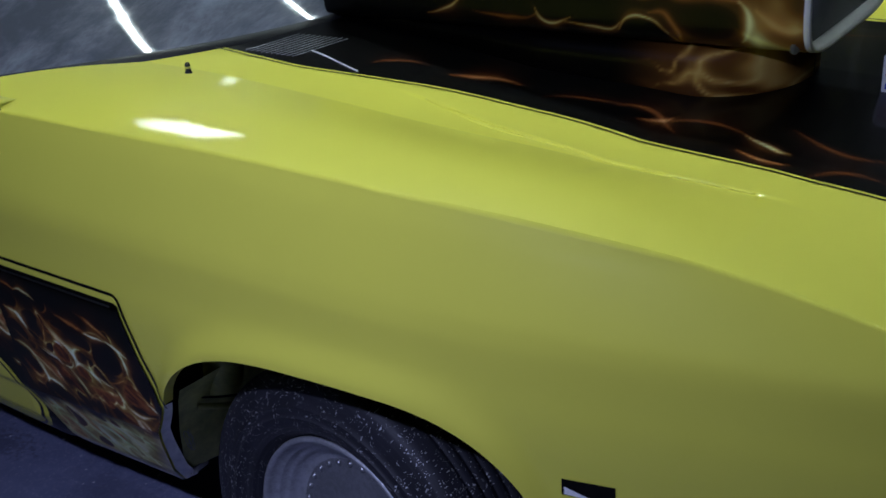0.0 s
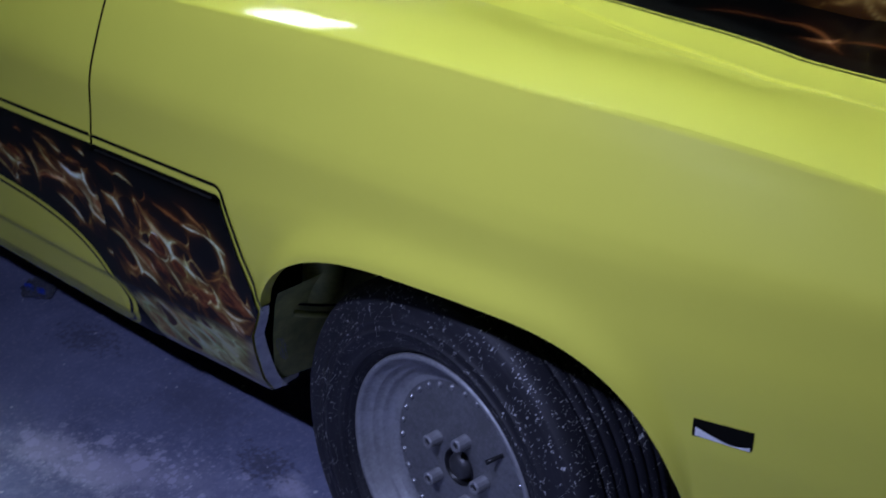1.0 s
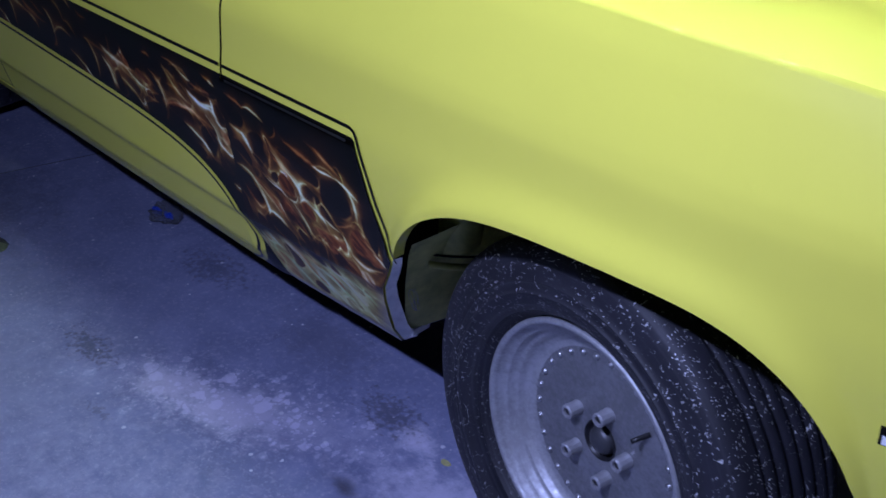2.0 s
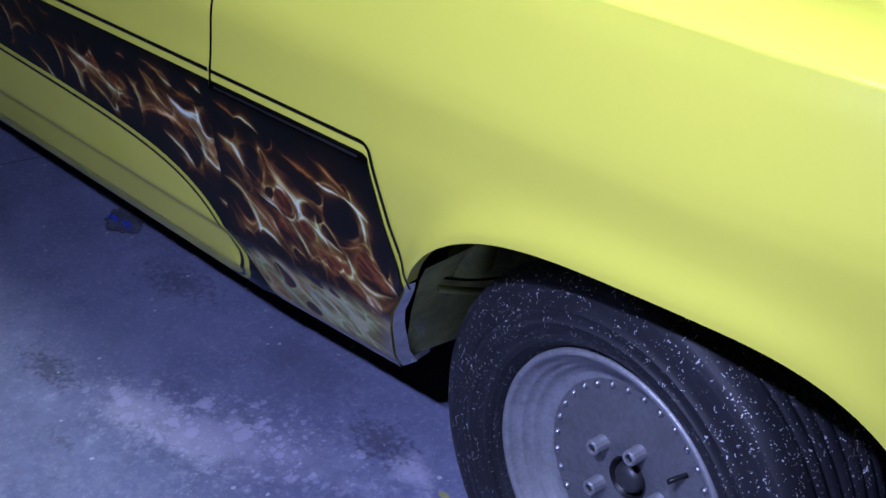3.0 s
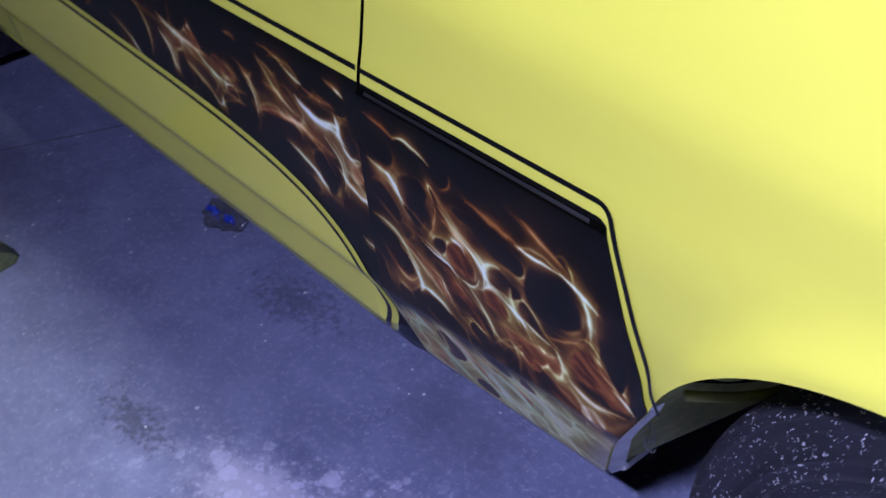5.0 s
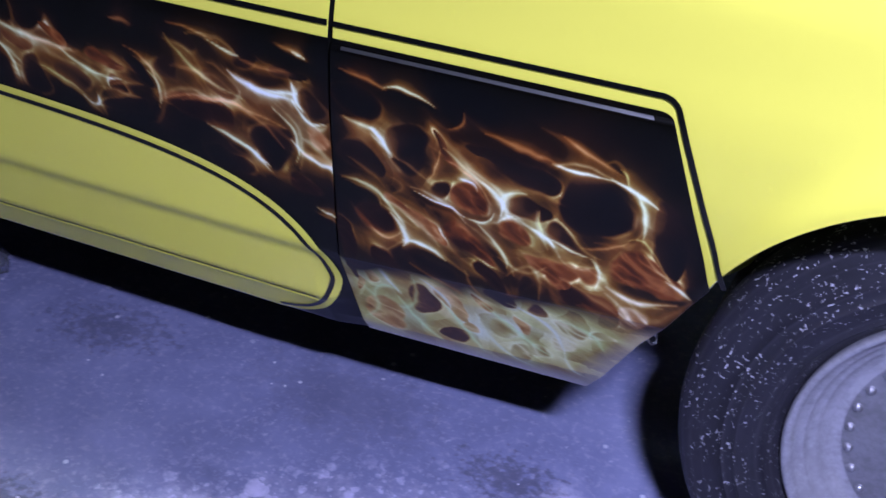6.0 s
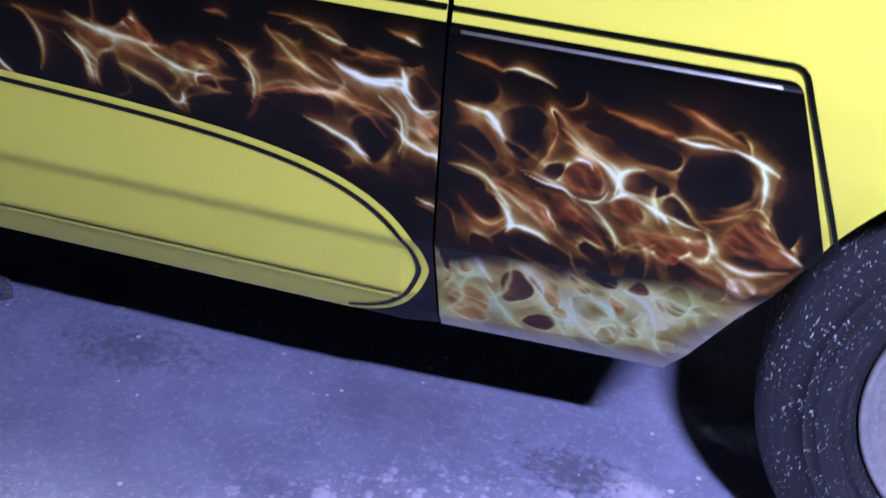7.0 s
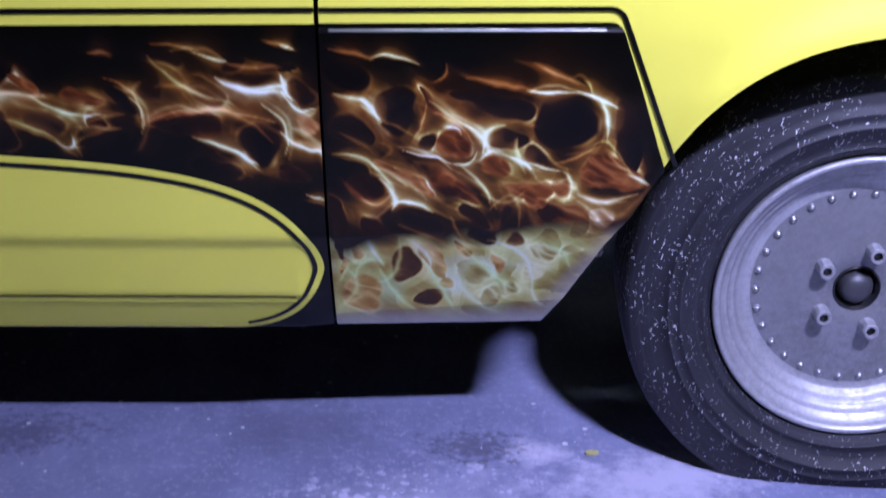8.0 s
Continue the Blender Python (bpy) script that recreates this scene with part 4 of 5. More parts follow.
outline = resample(outline, 240)
inner = offset_line(outline, 0.0115)
ribbon("pinstripe", inner[inner[:, 1] > 0.2336], 0.0062, 0.0036, BLACK, "black pinstripe")
# seam along the rocker
xr = np.linspace(-1.78, -0.775, 40)
ribbon("rocker_seam", np.stack([xr, 0 * xr + 0.3045], 1), 0.0026, 0.0032, SEAM)
# seam of the front valance
ribbon("valance_seam", [(0.412 + 0.37 * k, 0.455 + 0.13 * k) for k in np.linspace(0, 1, 20)], 0.003, 0.0012, SEAM)

# ---- top of the front: yellow sides, black middle ----
xs = np.linspace(0, 1, 150)[:, None]


def top_patch(y_of, n, rows=None):
    rows = xs if rows is None else rows
    t = np.linspace(0, 1, n)[None, :]
    ya, yb = y_of(-0.6 + rows * 1.55)
    Y = ya + (yb - ya) * t
    X = glass_foot(Y) + (0.95 - glass_foot(Y)) * rows
    ya, yb = y_of(X)
    Y = ya + (yb - ya) * t
    return np.stack([X, Y, top_z(X, Y)], -1)


right_top = top_patch(lambda x: (side(x, crease(x)) + 0.0045, stripe_edge(x)), 330)
sheet("hood_side", right_top, YELLOW, car, "glossy yellow hood side", True)
sheet("hood_side", mirrored(right_top), YELLOW, car, "glossy yellow hood side")
# thin beads added on the hood's sharp fold to draw its highlight lines
for x0, x1, bow in ((-0.08, 0.424, 0.0), (0.438, 0.566, 0.0), (-0.08, 0.25, 0.012)):
    fx = np.linspace(x0, x1, 40)
    fy = fold_edge(fx) - bow * np.sin(math.pi * (fx - x0) / (x1 - x0)) ** 2
    part("fold_highlight", tube_bm([(x, y, float(top_z(x, y)) - 0.0006) for x, y in zip(fx, fy)], 0.0018, 12), YELLOW, car, "thin bead added for the highlight on the hood's fold")
# the rounded crease between fender side and top
cx_ = np.linspace(GAP + 0.001, 0.95, 200)[:, None]
b0, b2 = surface(cx_, crease(cx_) - 0.0037), np.concatenate([cx_, side(cx_, crease(cx_)) + 0.0047], 1)
b2 = np.concatenate([b2, top_z(b2[:, :1], b2[:, 1:])], 1)[:, None, :]
b1 = np.concatenate([cx_, side(cx_, crease(cx_) - 0.0005) + 0.0004, crease(cx_) - 0.0005], 1)[:, None, :]
kt = np.linspace(0, 1, 14)[None, :, None]
Q = b0 * (1 - kt) ** 2 + 2 * b1 * kt * (1 - kt) + b2 * kt ** 2
sheet("fender_crease", Q, YELLOW, car, "rounded crease of the fender")
sheet("fender_crease", mirrored(Q), YELLOW, car, "rounded crease of the fender", True)
middle = top_patch(lambda x: (stripe_edge(x), 2 * MID - stripe_edge(x)), 150, np.linspace(0, 1, 330)[:, None])
hu, hv = middle[..., 0].ravel() * 1000, middle[..., 1].ravel() * 1000
H, T = np.zeros(hu.size), np.ones((hu.size, 3))
wa, wb = hu + 14 * (value_noise(hu, hv, 60, 21) - 0.5), hv + 14 * (value_noise(hu, hv, 60, 22) - 0.5)
add_strokes(H, T, wa, wb, HOOD_FLAMES, 0, -10, 1.15)
add_strokes(H, T, wa, 2 * MID * 1000 - wb, HOOD_FLAMES, 30, -20, 0.7)
C = burn(np.clip(H, 0, 1), T, FIRE)
sheet("hood_centre", middle, MURAL, car, "black hood centre with airbrushed red flames", True, np.c_[np.clip(C, 0, 1), np.ones(hu.size)])
for flip in (False, True):
    xq = np.linspace(-0.66, 0.95, 120)
    ye = stripe_edge(xq)
    for off, w in ((-0.004, 0.004),):
        Q = np.stack([np.stack([xq, ye + off - w / 2, top_z(xq, ye + off - w / 2) + 0.0012], -1), np.stack([xq, ye + off + w / 2 - 0.0, top_z(xq, ye + off + w / 2) + 0.0012], -1)], 1)
        Q[..., 1] -= 0.006
        sheet("pinstripe", mirrored(Q) if flip else Q, BLACK, car, "thin black line along the hood stripe", not flip)

# ---- door and rear quarter ----
DX = np.linspace(-1.78, GAP - 0.0056, 130)[:, None]
DZ = 0.233 + (crease(DX) - 0.233) * np.linspace(0, 1, 150)[None, :]
door_P = surface(DX + (gap_x(DZ) - GAP) * np.clip((DX + 1.0) / 0.26, 0, 1), DZ)
sheet("door", door_P, YELLOW, car, "yellow door")
sheet("door", mirrored(door_P), YELLOW, car, "yellow door", True)


def arch_r(x):
    return arch_z(x, -2.46, 0.40, 0.36, 0.36, 0.0)


QX = np.linspace(-3.35, -1.785, 160)[:, None]
foot = np.where(np.abs(QX + 2.46) < 0.399, arch_r(QX), 0.233 + 0.06 * np.clip((-2.86 - QX) / 0.4, 0, 1))
QZ = foot + (crease(QX) - foot) * np.linspace(0, 1, 60)[None, :]
quarter_P = surface(QX + 0 * QZ, QZ)
sheet("rear_quarter", quarter_P, YELLOW, car, "yellow rear quarter panel")
sheet("rear_quarter", mirrored(quarter_P), YELLOW, car, "yellow rear quarter panel", True)

# cabin: glass, pillars, roof, tail
ROOF = 1.30


def screen_curve(y, k):
    """The windscreen from its foot (0) to the roof (1)."""
    return np.stack([glass_foot(y) - 0.010 - 0.62 * k, MID + (y - MID) * (1 - 0.16 * k), 0.948 + 0.012 * np.abs((y - MID) / 0.7) ** 2 * -1 + (ROOF - 0.948) * k ** 0.92], -1)


yy = np.linspace(0.17, 2 * MID - 0.17, 60)[:, None]
kk = np.linspace(0, 1, 24)[None, :]
yy_, kk_ = np.broadcast_arrays(yy, kk)
sheet("windscreen", screen_curve(yy_, kk_), GLASS, car, "dusty windscreen", True)
band_k = np.linspace(-0.02, 0.035, 4)[None, :]
yb_, kb_ = np.broadcast_arrays(yy, band_k)
Q = screen_curve(yb_, np.abs(kb_))
Q[..., 0] += 0.006 + 0.30 * np.maximum(-kb_, 0)
Q[..., 2] += 0.004 - 0.02 * (kb_ < 0)
sheet("screen_seal", Q, TRIM, car, "black rubber seal under the windscreen", True)
for flip in (False, True):
    pil = np.linspace(0, 1, 24)
    A = screen_curve(np.full(24, 0.17), pil) + np.array((0.004, 0.0, 0.004))
    B = A + np.stack([-0.045 + 0 * pil, -0.050 + 0 * pil, -0.010 + 0 * pil], -1)
    Cc = B + np.array((-0.035, 0.02, -0.01))
    Q = np.stack([A, (A + B) / 2 + np.array((0.012, -0.012, 0.006)), B, Cc], 1)
    sheet("pillar", mirrored(Q) if flip else Q, YELLOW, car, "yellow windscreen pillar", flip)
    W0 = np.stack([np.linspace(-0.86, -2.2, 30), np.full(30, 0.115), np.full(30, 0.95)], -1)
    W1 = np.stack([np.linspace(-1.42, -2.0, 30), np.full(30, 0.26), np.full(30, ROOF - 0.01)], -1)
    Q = W0[:, None] + (W1 - W0)[:, None] * np.linspace(0, 1, 8)[None, :, None]
    sheet("side_window", mirrored(Q) if flip else Q, GLASS, car, "dark side window", not flip)
    xt = np.linspace(-3.35, GAP - 0.006, 80)
    a = np.stack([xt, side(xt, crease(xt)), crease(xt)], -1)
    Q = np.stack([a, a + np.array((0, 0.012, 0.008)), a + np.array((0, 0.045, 0.006)), a + np.array((0, 0.06, -0.02))], 1)
    sheet("door_top", mirrored(Q) if flip else Q, YELLOW, car, "yellow waist of the door", not flip)
    part("window_sill", tube_bm([(x, (2 * MID - 0.122) if flip else 0.122, 0.956) for x in np.linspace(-2.2, -0.86, 12)], 0.006), CHROME, car, "chrome window sill")
ru = np.linspace(-1, 1, 30)[:, None]
rx = np.linspace(-1.06, -2.1, 30)[None, :]
rx = rx - 0.30 * np.abs(ru) ** 2 * np.clip((rx + 2.1) / 1.04, 0, 1)
Q = np.stack([rx, MID + 0.57 * ru + 0 * rx, ROOF + 0.035 * (1 - ru ** 2) + 0 * rx], -1)
sheet("roof", Q, YELLOW, car, "yellow roof", True)
Q = np.stack([-2.0 - 1.0 * kk_, MID + (yy_ - MID) * (0.88 + 0.12 * kk_), ROOF + (0.94 - ROOF) * kk_ ** 0.9], -1)
sheet("rear_window", Q, GLASS, car, "dark sloping rear window")
part("tail", box_bm(-3.37, -2.6, 0.09, 2 * MID - 0.09, 0.36, 0.945, 0.03), YELLOW, car, "yellow tail panel")
part("nose_panel", box_bm(0.78, 0.88, 0.22, 2 * MID - 0.22, 0.42, 0.84, 0.02), DARK, car, "dark open nose")
part("nose_bracket", box_bm(0.83, 0.87, 0.165, 0.24, 0.60, 0.74, 0.006), OLIVE, car, "drilled green bracket")

# underside and wheel housing
part("underbody", box_bm(-3.3, -0.447, 0.118, 2 * MID - 0.118, 0.235, 0.30, 0.004), DARK, car, "dark underbody")
part("inner_wall", box_bm(-0.47, 0.72, 0.36, 0.38, 0.30, 0.88), DARK, car, "dark inner wall of the wheel housing")
part("inner_wall", box_bm(-0.47, 0.72, 2 * MID - 0.38, 2 * MID - 0.36, 0.30, 0.88), DARK, car, "dark inner wall of the wheel housing")
ka = np.linspace(0, 1, 24)[:, None]
kb = np.linspace(0, 1, 16)[None, :]
pz = 0.252 + 0.27 * kb + 0 * ka
Q = np.stack([np.interp(pz, [0.245, 0.395, 0.49, 0.53], [-0.432, -0.372, -0.326, -0.30]) - 0.004 + 0.06 * ka * (1 - 0.6 * kb), 0.098 - 0.07 * kb + 0.24 * ka, pz], -1)
sheet("splash_panel", Q, OLIVE, car, "dull olive overspray on the inner splash panel", True)
rows = []
for k in np.linspace(0, 1, 9):
    a_ = np.linspace(-2.2, 1.1, 15)
    rows.append(np.stack([-0.338 + (0.036 + 0.004 * k) * np.cos(a_) + 0.02 * k, 0.150 + (0.036 + 0.006 * k) * np.sin(a_), np.full(15, 0.452 + 0.108 * k) + 0.006 * np.cos(a_)], -1))
sheet("air_duct", np.array(rows), OLIVE, car, "overspray-coated round duct inside the wheel housing", True)
part("splash_seam", tube_bm([(-0.345 + 0.10 * k, 0.085 + 0.20 * k, 0.462 - 0.030 * math.sin(math.pi * k) + 0.012 * k) for k in np.linspace(0, 1, 14)], 0.002, 8), SEAM, car, "dark folded seam")
part("splash_bead", tube_bm([(-0.338 + 0.10 * k, 0.083 + 0.20 * k, 0.446 - 0.030 * math.sin(math.pi * k) + 0.012 * k) for k in np.linspace(0, 1, 14)], 0.006, 10), OLIVE, car, "rolled bead of the splash panel")
part("end_foot", box_bm(-0.440, -0.424, 0.104, 0.152, 0.238, 0.258, 0.004), PRIMER, car, "bare bent foot of the rocker end", False)

# marker lamp opening in the fender: a flat black sheet paints its shade
mx0, mx1, mz0, mz1 = 0.467, 0.541, 0.617, 0.643
q = []
for a, b in ((mx0, mz1), (mx1, mz1 + 0.004), (mx1, mz0 + 0.004), (mx0, mz0)):
    q.append((a, b))
cut = np.array(q)
kk2 = np.linspace(0, 1, 6)
M = cut[0] + (cut[1] - cut[0]) * kk2[:, None, None] + ((cut[3] - cut[0]) + ((cut[2] - cut[1]) - (cut[3] - cut[0])) * kk2[:, None, None]) * kk2[None, :, None]
sheet("marker_opening", surface(M[..., 0], M[..., 1], 0.0012), SEAM, car, "empty marker lamp slot, its shade a flat black sheet", True)
Q = np.stack([surface(np.linspace(mx0 + 0.004, mx1 - 0.002, 14), mz0 + 0.002 + 0 * np.linspace(0, 1, 14), 0.0022),
              surface(np.linspace(mx0 + 0.004, mx1 - 0.002, 14), mz0 + 0.003 + 0.008 * np.abs(np.linspace(-1, 1, 14) - 0.35) ** 1.3, 0.0022)], 1)
sheet("marker_bracket", Q, PRIMER, car, "bare metal edge inside the slot")

# hood pin, cowl grille, rear edge of the hood
pin = lathe_bm([(0.0, -0.012), (0.003, -0.0115), (0.0052, -0.0085), (0.0058, -0.003), (0.0056, 0.006), (0.0072, 0.007), (0.0074, 0.0105)], 24)
pin_z = float(top_z(-0.540, 0.365)) + 0.009
pin.transform(pose(-0.540, 0.365, pin_z, 90, 0, 0))
bmesh.ops.rotate(pin, verts=pin.verts, cent=(-0.540, 0.365, pin_z), matrix=Matrix.Rotation(math.pi, 3, "X"))
part("hood_pin", pin, CHROME, car, "small chrome hood pin")
for k in range(10):
    ends = [(-0.545 + 0.0125 * k + 0.036 * j, 0.522 + 0.0013 * k + (0.118 + 0.0008 * k) * j) for j in np.linspace(0, 1, 6)]
    part("cowl_slat", tube_bm([(x, y, float(top_z(x, y)) + 0.0012) for x, y in ends], 0.0009, 8), LOUVRE_GLINT, car)
hp = [(-0.420 + 0.151 * k, 0.577 - 0.044 * k ** 1.15) for k in np.linspace(0, 1, 14)]
part("hood_edge", tube_bm([(x, y, float(top_z(x, y)) + 0.001) for x, y in hp], 0.0016, 8), PRIMER, car, "pale rear edge of the hood")

# ---- hood scoop ----


def loft(sections, n, power=5.0):
    rows = []
    for x, a, z0, z1 in sections:
        t = np.linspace(0, 2 * math.pi, 2400) - math.pi / 2
        c, s_ = np.cos(t), np.sin(t)
        ring = resample(np.stack([MID + a * np.sign(c) * np.abs(c) ** (2 / power), (z0 + z1) / 2 + (z1 - z0) / 2 * np.sign(s_) * np.abs(s_) ** (2 / power)], -1), n)
        rows.append(np.stack([np.full(n, x), ring[:, 0], ring[:, 1]], -1))
    return np.array(rows)


def scoop_section(x):
    k = (x + 0.52) / 1.04
    return x, 0.135 + 0.067 * k ** 0.7, 0.965 + 0.062 * k, 1.06 + 0.22 * k ** 0.8


S = loft([scoop_section(x) for x in np.linspace(-0.52, 0.52, 400)], 420)
su, sv = S[..., 0].ravel() * 1000, S[..., 2].ravel() * 1000
olive = np.clip((su - 280) / 140, 0, 1) * (0.14 + 0.40 * value_noise(su, sv, 34, 31) ** 2)
d = ((su - 352) / 62) ** 2 + ((sv - 1078) / 30) ** 2
H, T = olive * np.clip(d - 0.35, 0.05, 1), np.ones((su.size, 3)) * np.array((1.0, 1.15, 0.9))
add_strokes(H, T, su + 10 * (value_noise(su, sv, 35, 32) - 0.5), sv + 10 * (value_noise(su, sv, 35, 33) - 0.5), SCOOP_FLAMES, 0, 0, 0.85)
C = burn(np.clip(H, 0, 1), T, FIRE)
sheet("scoop", S, SCOOP_PAINT, car, "tall hood scoop painted with amber flames on black", True, np.c_[np.clip(C, 0, 1), np.ones(su.size)])
x, a, z0, z1 = scoop_section(0.52)
R = loft([(0.520, a, z0, z1), (0.528, a - 0.001, z0 + 0.001, z1 - 0.001), (0.530, a - 0.006, z0 + 0.006, z1 - 0.006), (0.524, a - 0.011, z0 + 0.011, z1 - 0.011), (0.50, a - 0.013, z0 + 0.013, z1 - 0.013)], 200)
sheet("scoop_lip", R, WHITE, car, "pale bluish lip round the scoop mouth", True)
part("scoop_cover", box_bm(0.496, 0.508, MID - a + 0.012, MID + a - 0.012, z0 + 0.012, z1 - 0.012, 0.003), GREY_PANEL, car, "grey cover in the scoop mouth")
B = loft([(-0.45 + 0.92 * k, (0.10 + 0.07 * min(1, k / 0.5)) * math.sqrt(max(1e-4, 1 - max(0, (k - 0.80) / 0.20) ** 2)), 0.90, 1.00 + 0.035 * k) for k in np.linspace(0, 1, 150)], 160, 4.0)
su, sv = B[..., 0].ravel() * 1000, B[..., 2].ravel() * 1000
ba, bb = su + 60 * (value_noise(su, sv, 55, 43) - 0.5), 1.4 * sv + 40 * (value_noise(su, sv, 40, 44) - 0.5)
ridge = 1 - np.abs(2 * value_noise(ba, bb, 42, 41) - 1)
H = (0.10 + 0.20 * value_noise(ba, bb, 60, 45) + 0.30 * ridge ** 5) * np.clip((su - 190) / 120, 0.02, 1)
C = burn(H, np.ones((su.size, 3)) * np.array((1.05, 0.82, 0.50)), GLOW)
C *= np.clip((su - 170) / 100, 0.02, 1)[:, None]
sheet("scoop_base", B, SCOOP_PAINT, car, "amber and black painted scoop base", True, np.c_[np.clip(C, 0, 1), np.ones(su.size)])

# ---- wheels ----


def wheel(place, radius=0.318, width=0.24, label="dusty spun aluminium wheel"):
    R = radius
    rim = [(0.2140, 0.048), (0.2162, 0.036), (0.2150, 0.031), (0.2115, 0.0295), (0.207, 0.031), (0.204, 0.037), (0.201, 0.046), (0.194, 0.050), (0.191, 0.053), (0.1895, 0.060), (0.183, 0.064), (0.179, 0.066), (0.1775, 0.073),
           (0.171, 0.077), (0.167, 0.080), (0.164, 0.082), (0.154, 0.0825)]
    w = part("wheel", lathe_bm(rim, 128), ALUMINIUM, car, label)
    w.matrix_local = place
    disc = [(0.154, 0.0825), (0.12, 0.0815), (0.06, 0.080), (0.036, 0.080), (0.0345, 0.081)]
    part("centre_disc", lathe_bm(disc, 96), DISC, w, "dull grey wheel centre")
    tyre = [(0.208, 0.060), (0.2140, 0.046), (0.221, 0.034), (0.231, 0.022), (0.2315, 0.0205), (0.234, 0.020), (0.2345, 0.0212), (0.248, 0.011), (0.262, 0.006), (0.2625, 0.0052), (0.2655, 0.0052), (0.266, 0.0065), (0.280, 0.009),
            (0.2805, 0.0083), (0.283, 0.0088), (0.2835, 0.0105), (0.298, 0.0125), (R - 0.030, 0.0150), (R - 0.017, 0.0185), (R - 0.0085, 0.024), (R - 0.003, 0.032), (R - 0.0005, 0.042)]
    for g in range(6):
        a = 0.05 + (width - 0.10) * g / 6
        b = 0.05 + (width - 0.10) * (g + 1) / 6
        tyre += [(R, a), (R + 0.001, (a + b) / 2), (R, b - 0.006), (R - 0.0014, b - 0.0050), (R - 0.0014, b - 0.0010)]
    tyre += [(R, width - 0.05), (R - 0.012, width - 0.02), (0.27, width), (0.22, width - 0.02)]
    bm = lathe_bm(tyre, 160)
    back = place.inverted()
    for v_ in bm.verts:
        q = place @ v_.co
        if q.z < 0.0006:
            v_.co = back @ Vector((q.x, q.y, 0.0006))
    part("tyre", bm, RUBBER, w, "scuffed black tyre with white specks")
    riv = lathe_bm([(0.0, -0.0058), (0.0032, -0.0052), (0.0054, -0.0032), (0.0064, 0.0)], 10)
    first = None
    for k in range(30):
        a = 2 * math.pi * (k + 0.35) / 30
        at = Matrix.Translation((0.1458 * math.cos(a), 0.0822, 0.1458 * math.sin(a)))
        if first is None:
            first = part("rivet", riv, STEEL, w)
            ob = first
        else:
            ob = new("rivet", first.data)
            ob.parent = w
        ob.matrix_local = at
    nut_bm = lathe_bm([(0.0, -0.010), (0.0068, -0.010), (0.0068, -0.026), (0.0102, -0.0265), (0.0120, -0.024), (0.0122, -0.002), (0.0126, 0.0)], 12)
    nut = None
    for k in range(5):
        a = radians(148 + 72 * k)
        at = Matrix.Translation((0.062 * math.cos(a), 0.080, 0.062 * math.sin(a)))
        if nut is None:
            nut = part("lug_nut", nut_bm, NUT, w, "", False)
            ob = nut
        else:
            ob = new("lug_nut", nut.data)
            ob.parent = w
        ob.matrix_local = at
        # black plug that stands for the shade inside the nut's open bore
        part("bore_shade", tube_bm([(at.translation.x, 0.058, at.translation.z), (at.translation.x, 0.080, at.translation.z)], 0.0062, 10), TRIM, w)
    part("hub_bore", lathe_bm([(0.0346, 0.0805), (0.0335, 0.078), (0.032, 0.079), (0.0310, 0.10), (0.0, 0.10)], 48), TRIM, w, "greasy black hub bore")
    part("hub_cap", lathe_bm([(0.0, 0.071), (0.010, 0.0715), (0.017, 0.074), (0.0225, 0.079), (0.0252, 0.087), (0.0255, 0.10)], 40), HUB, w, "dull dark domed hub cap")
    a = radians(38)
    part("valve_stem", tube_bm([(0.124 * math.cos(a), 0.081, 0.124 * math.sin(a)), (0.112 * math.cos(a), 0.066, 0.112 * math.sin(a)), (0.108 * math.cos(a), 0.056, 0.108 * math.sin(a))], 0.004, 8), TRIM, w, "black rubber valve stem")
    return w


# the front wheels are steered a little and lean by their camber
small = Matrix.Scale(0.97, 4)
wheel(pose(0.004, 0.027, 0.287, -4.4, 0, -6.0) @ small, 0.345)
wheel(pose(0.004, 2 * MID - 0.027, 0.287, -4.4, 0, 174.0) @ small, 0.345)
wheel(pose(-2.46, -0.035, 0.337), 0.345, 0.34)
wheel(pose(-2.46, 2 * MID + 0.035, 0.337, 0, 0, 180), 0.345, 0.34)

# loose wires behind the rocker
pts = []
for k in range(60):
    a = k * 0.62
    pts.append((-0.372 + 0.006 * math.cos(a) + 0.004 * math.sin(a * 0.37), 0.075 + 0.005 * math.sin(a * 0.8), 0.362 + 0.016 * math.sin(a * 0.53) - 0.006 * math.cos(a)))
part("wire_tangle", tube_bm(pts, 0.0004, 5), STEEL, car, "loose pale wire ends")

# ---- garage ----
bm = bmesh.new()
bmesh.ops.create_grid(bm, x_segments=60, y_segments=40, size=0.5, matrix=Matrix.LocRotScale((-0.5, -0.4, 0), None, (13, 7.2, 1)))
tagged(part("floor", bm, CONCRETE, None, "", False), "stained bluish concrete garage floor", "floor", kind="structure")
joint = part("slab_joint", box_bm(-0.0018, 0.0018, -2.6, 2.6, -0.002, 0.0010, 0.0004), JOINT, bpy.data.objects["floor"], "dark joint between two concrete slabs", False)
joint.matrix_local = pose(-1.975, 0.04, 0.0, 0, 0, -21)
NORTH = 3.2


def wall_with_opening(name, y0, y1, x0, x1, z0, z1):
    bm = bmesh.new()
    for b in ((-7, x0, -0.1, 2.9), (x1, 6, -0.1, 2.9), (x0, x1, -0.1, z0), (x0, x1, z1, 2.9)):
        other = box_bm(b[0], b[1], y0, y1, b[2], b[3])
        me = bpy.data.meshes.new("piece")
        other.to_mesh(me)
        other.free()
        bm.from_mesh(me)
        bpy.data.meshes.remove(me)
    return tagged(part(name, bm, WALL, None, "", False), "plain grey garage wall with an opening for the added window", "wall", kind="structure")


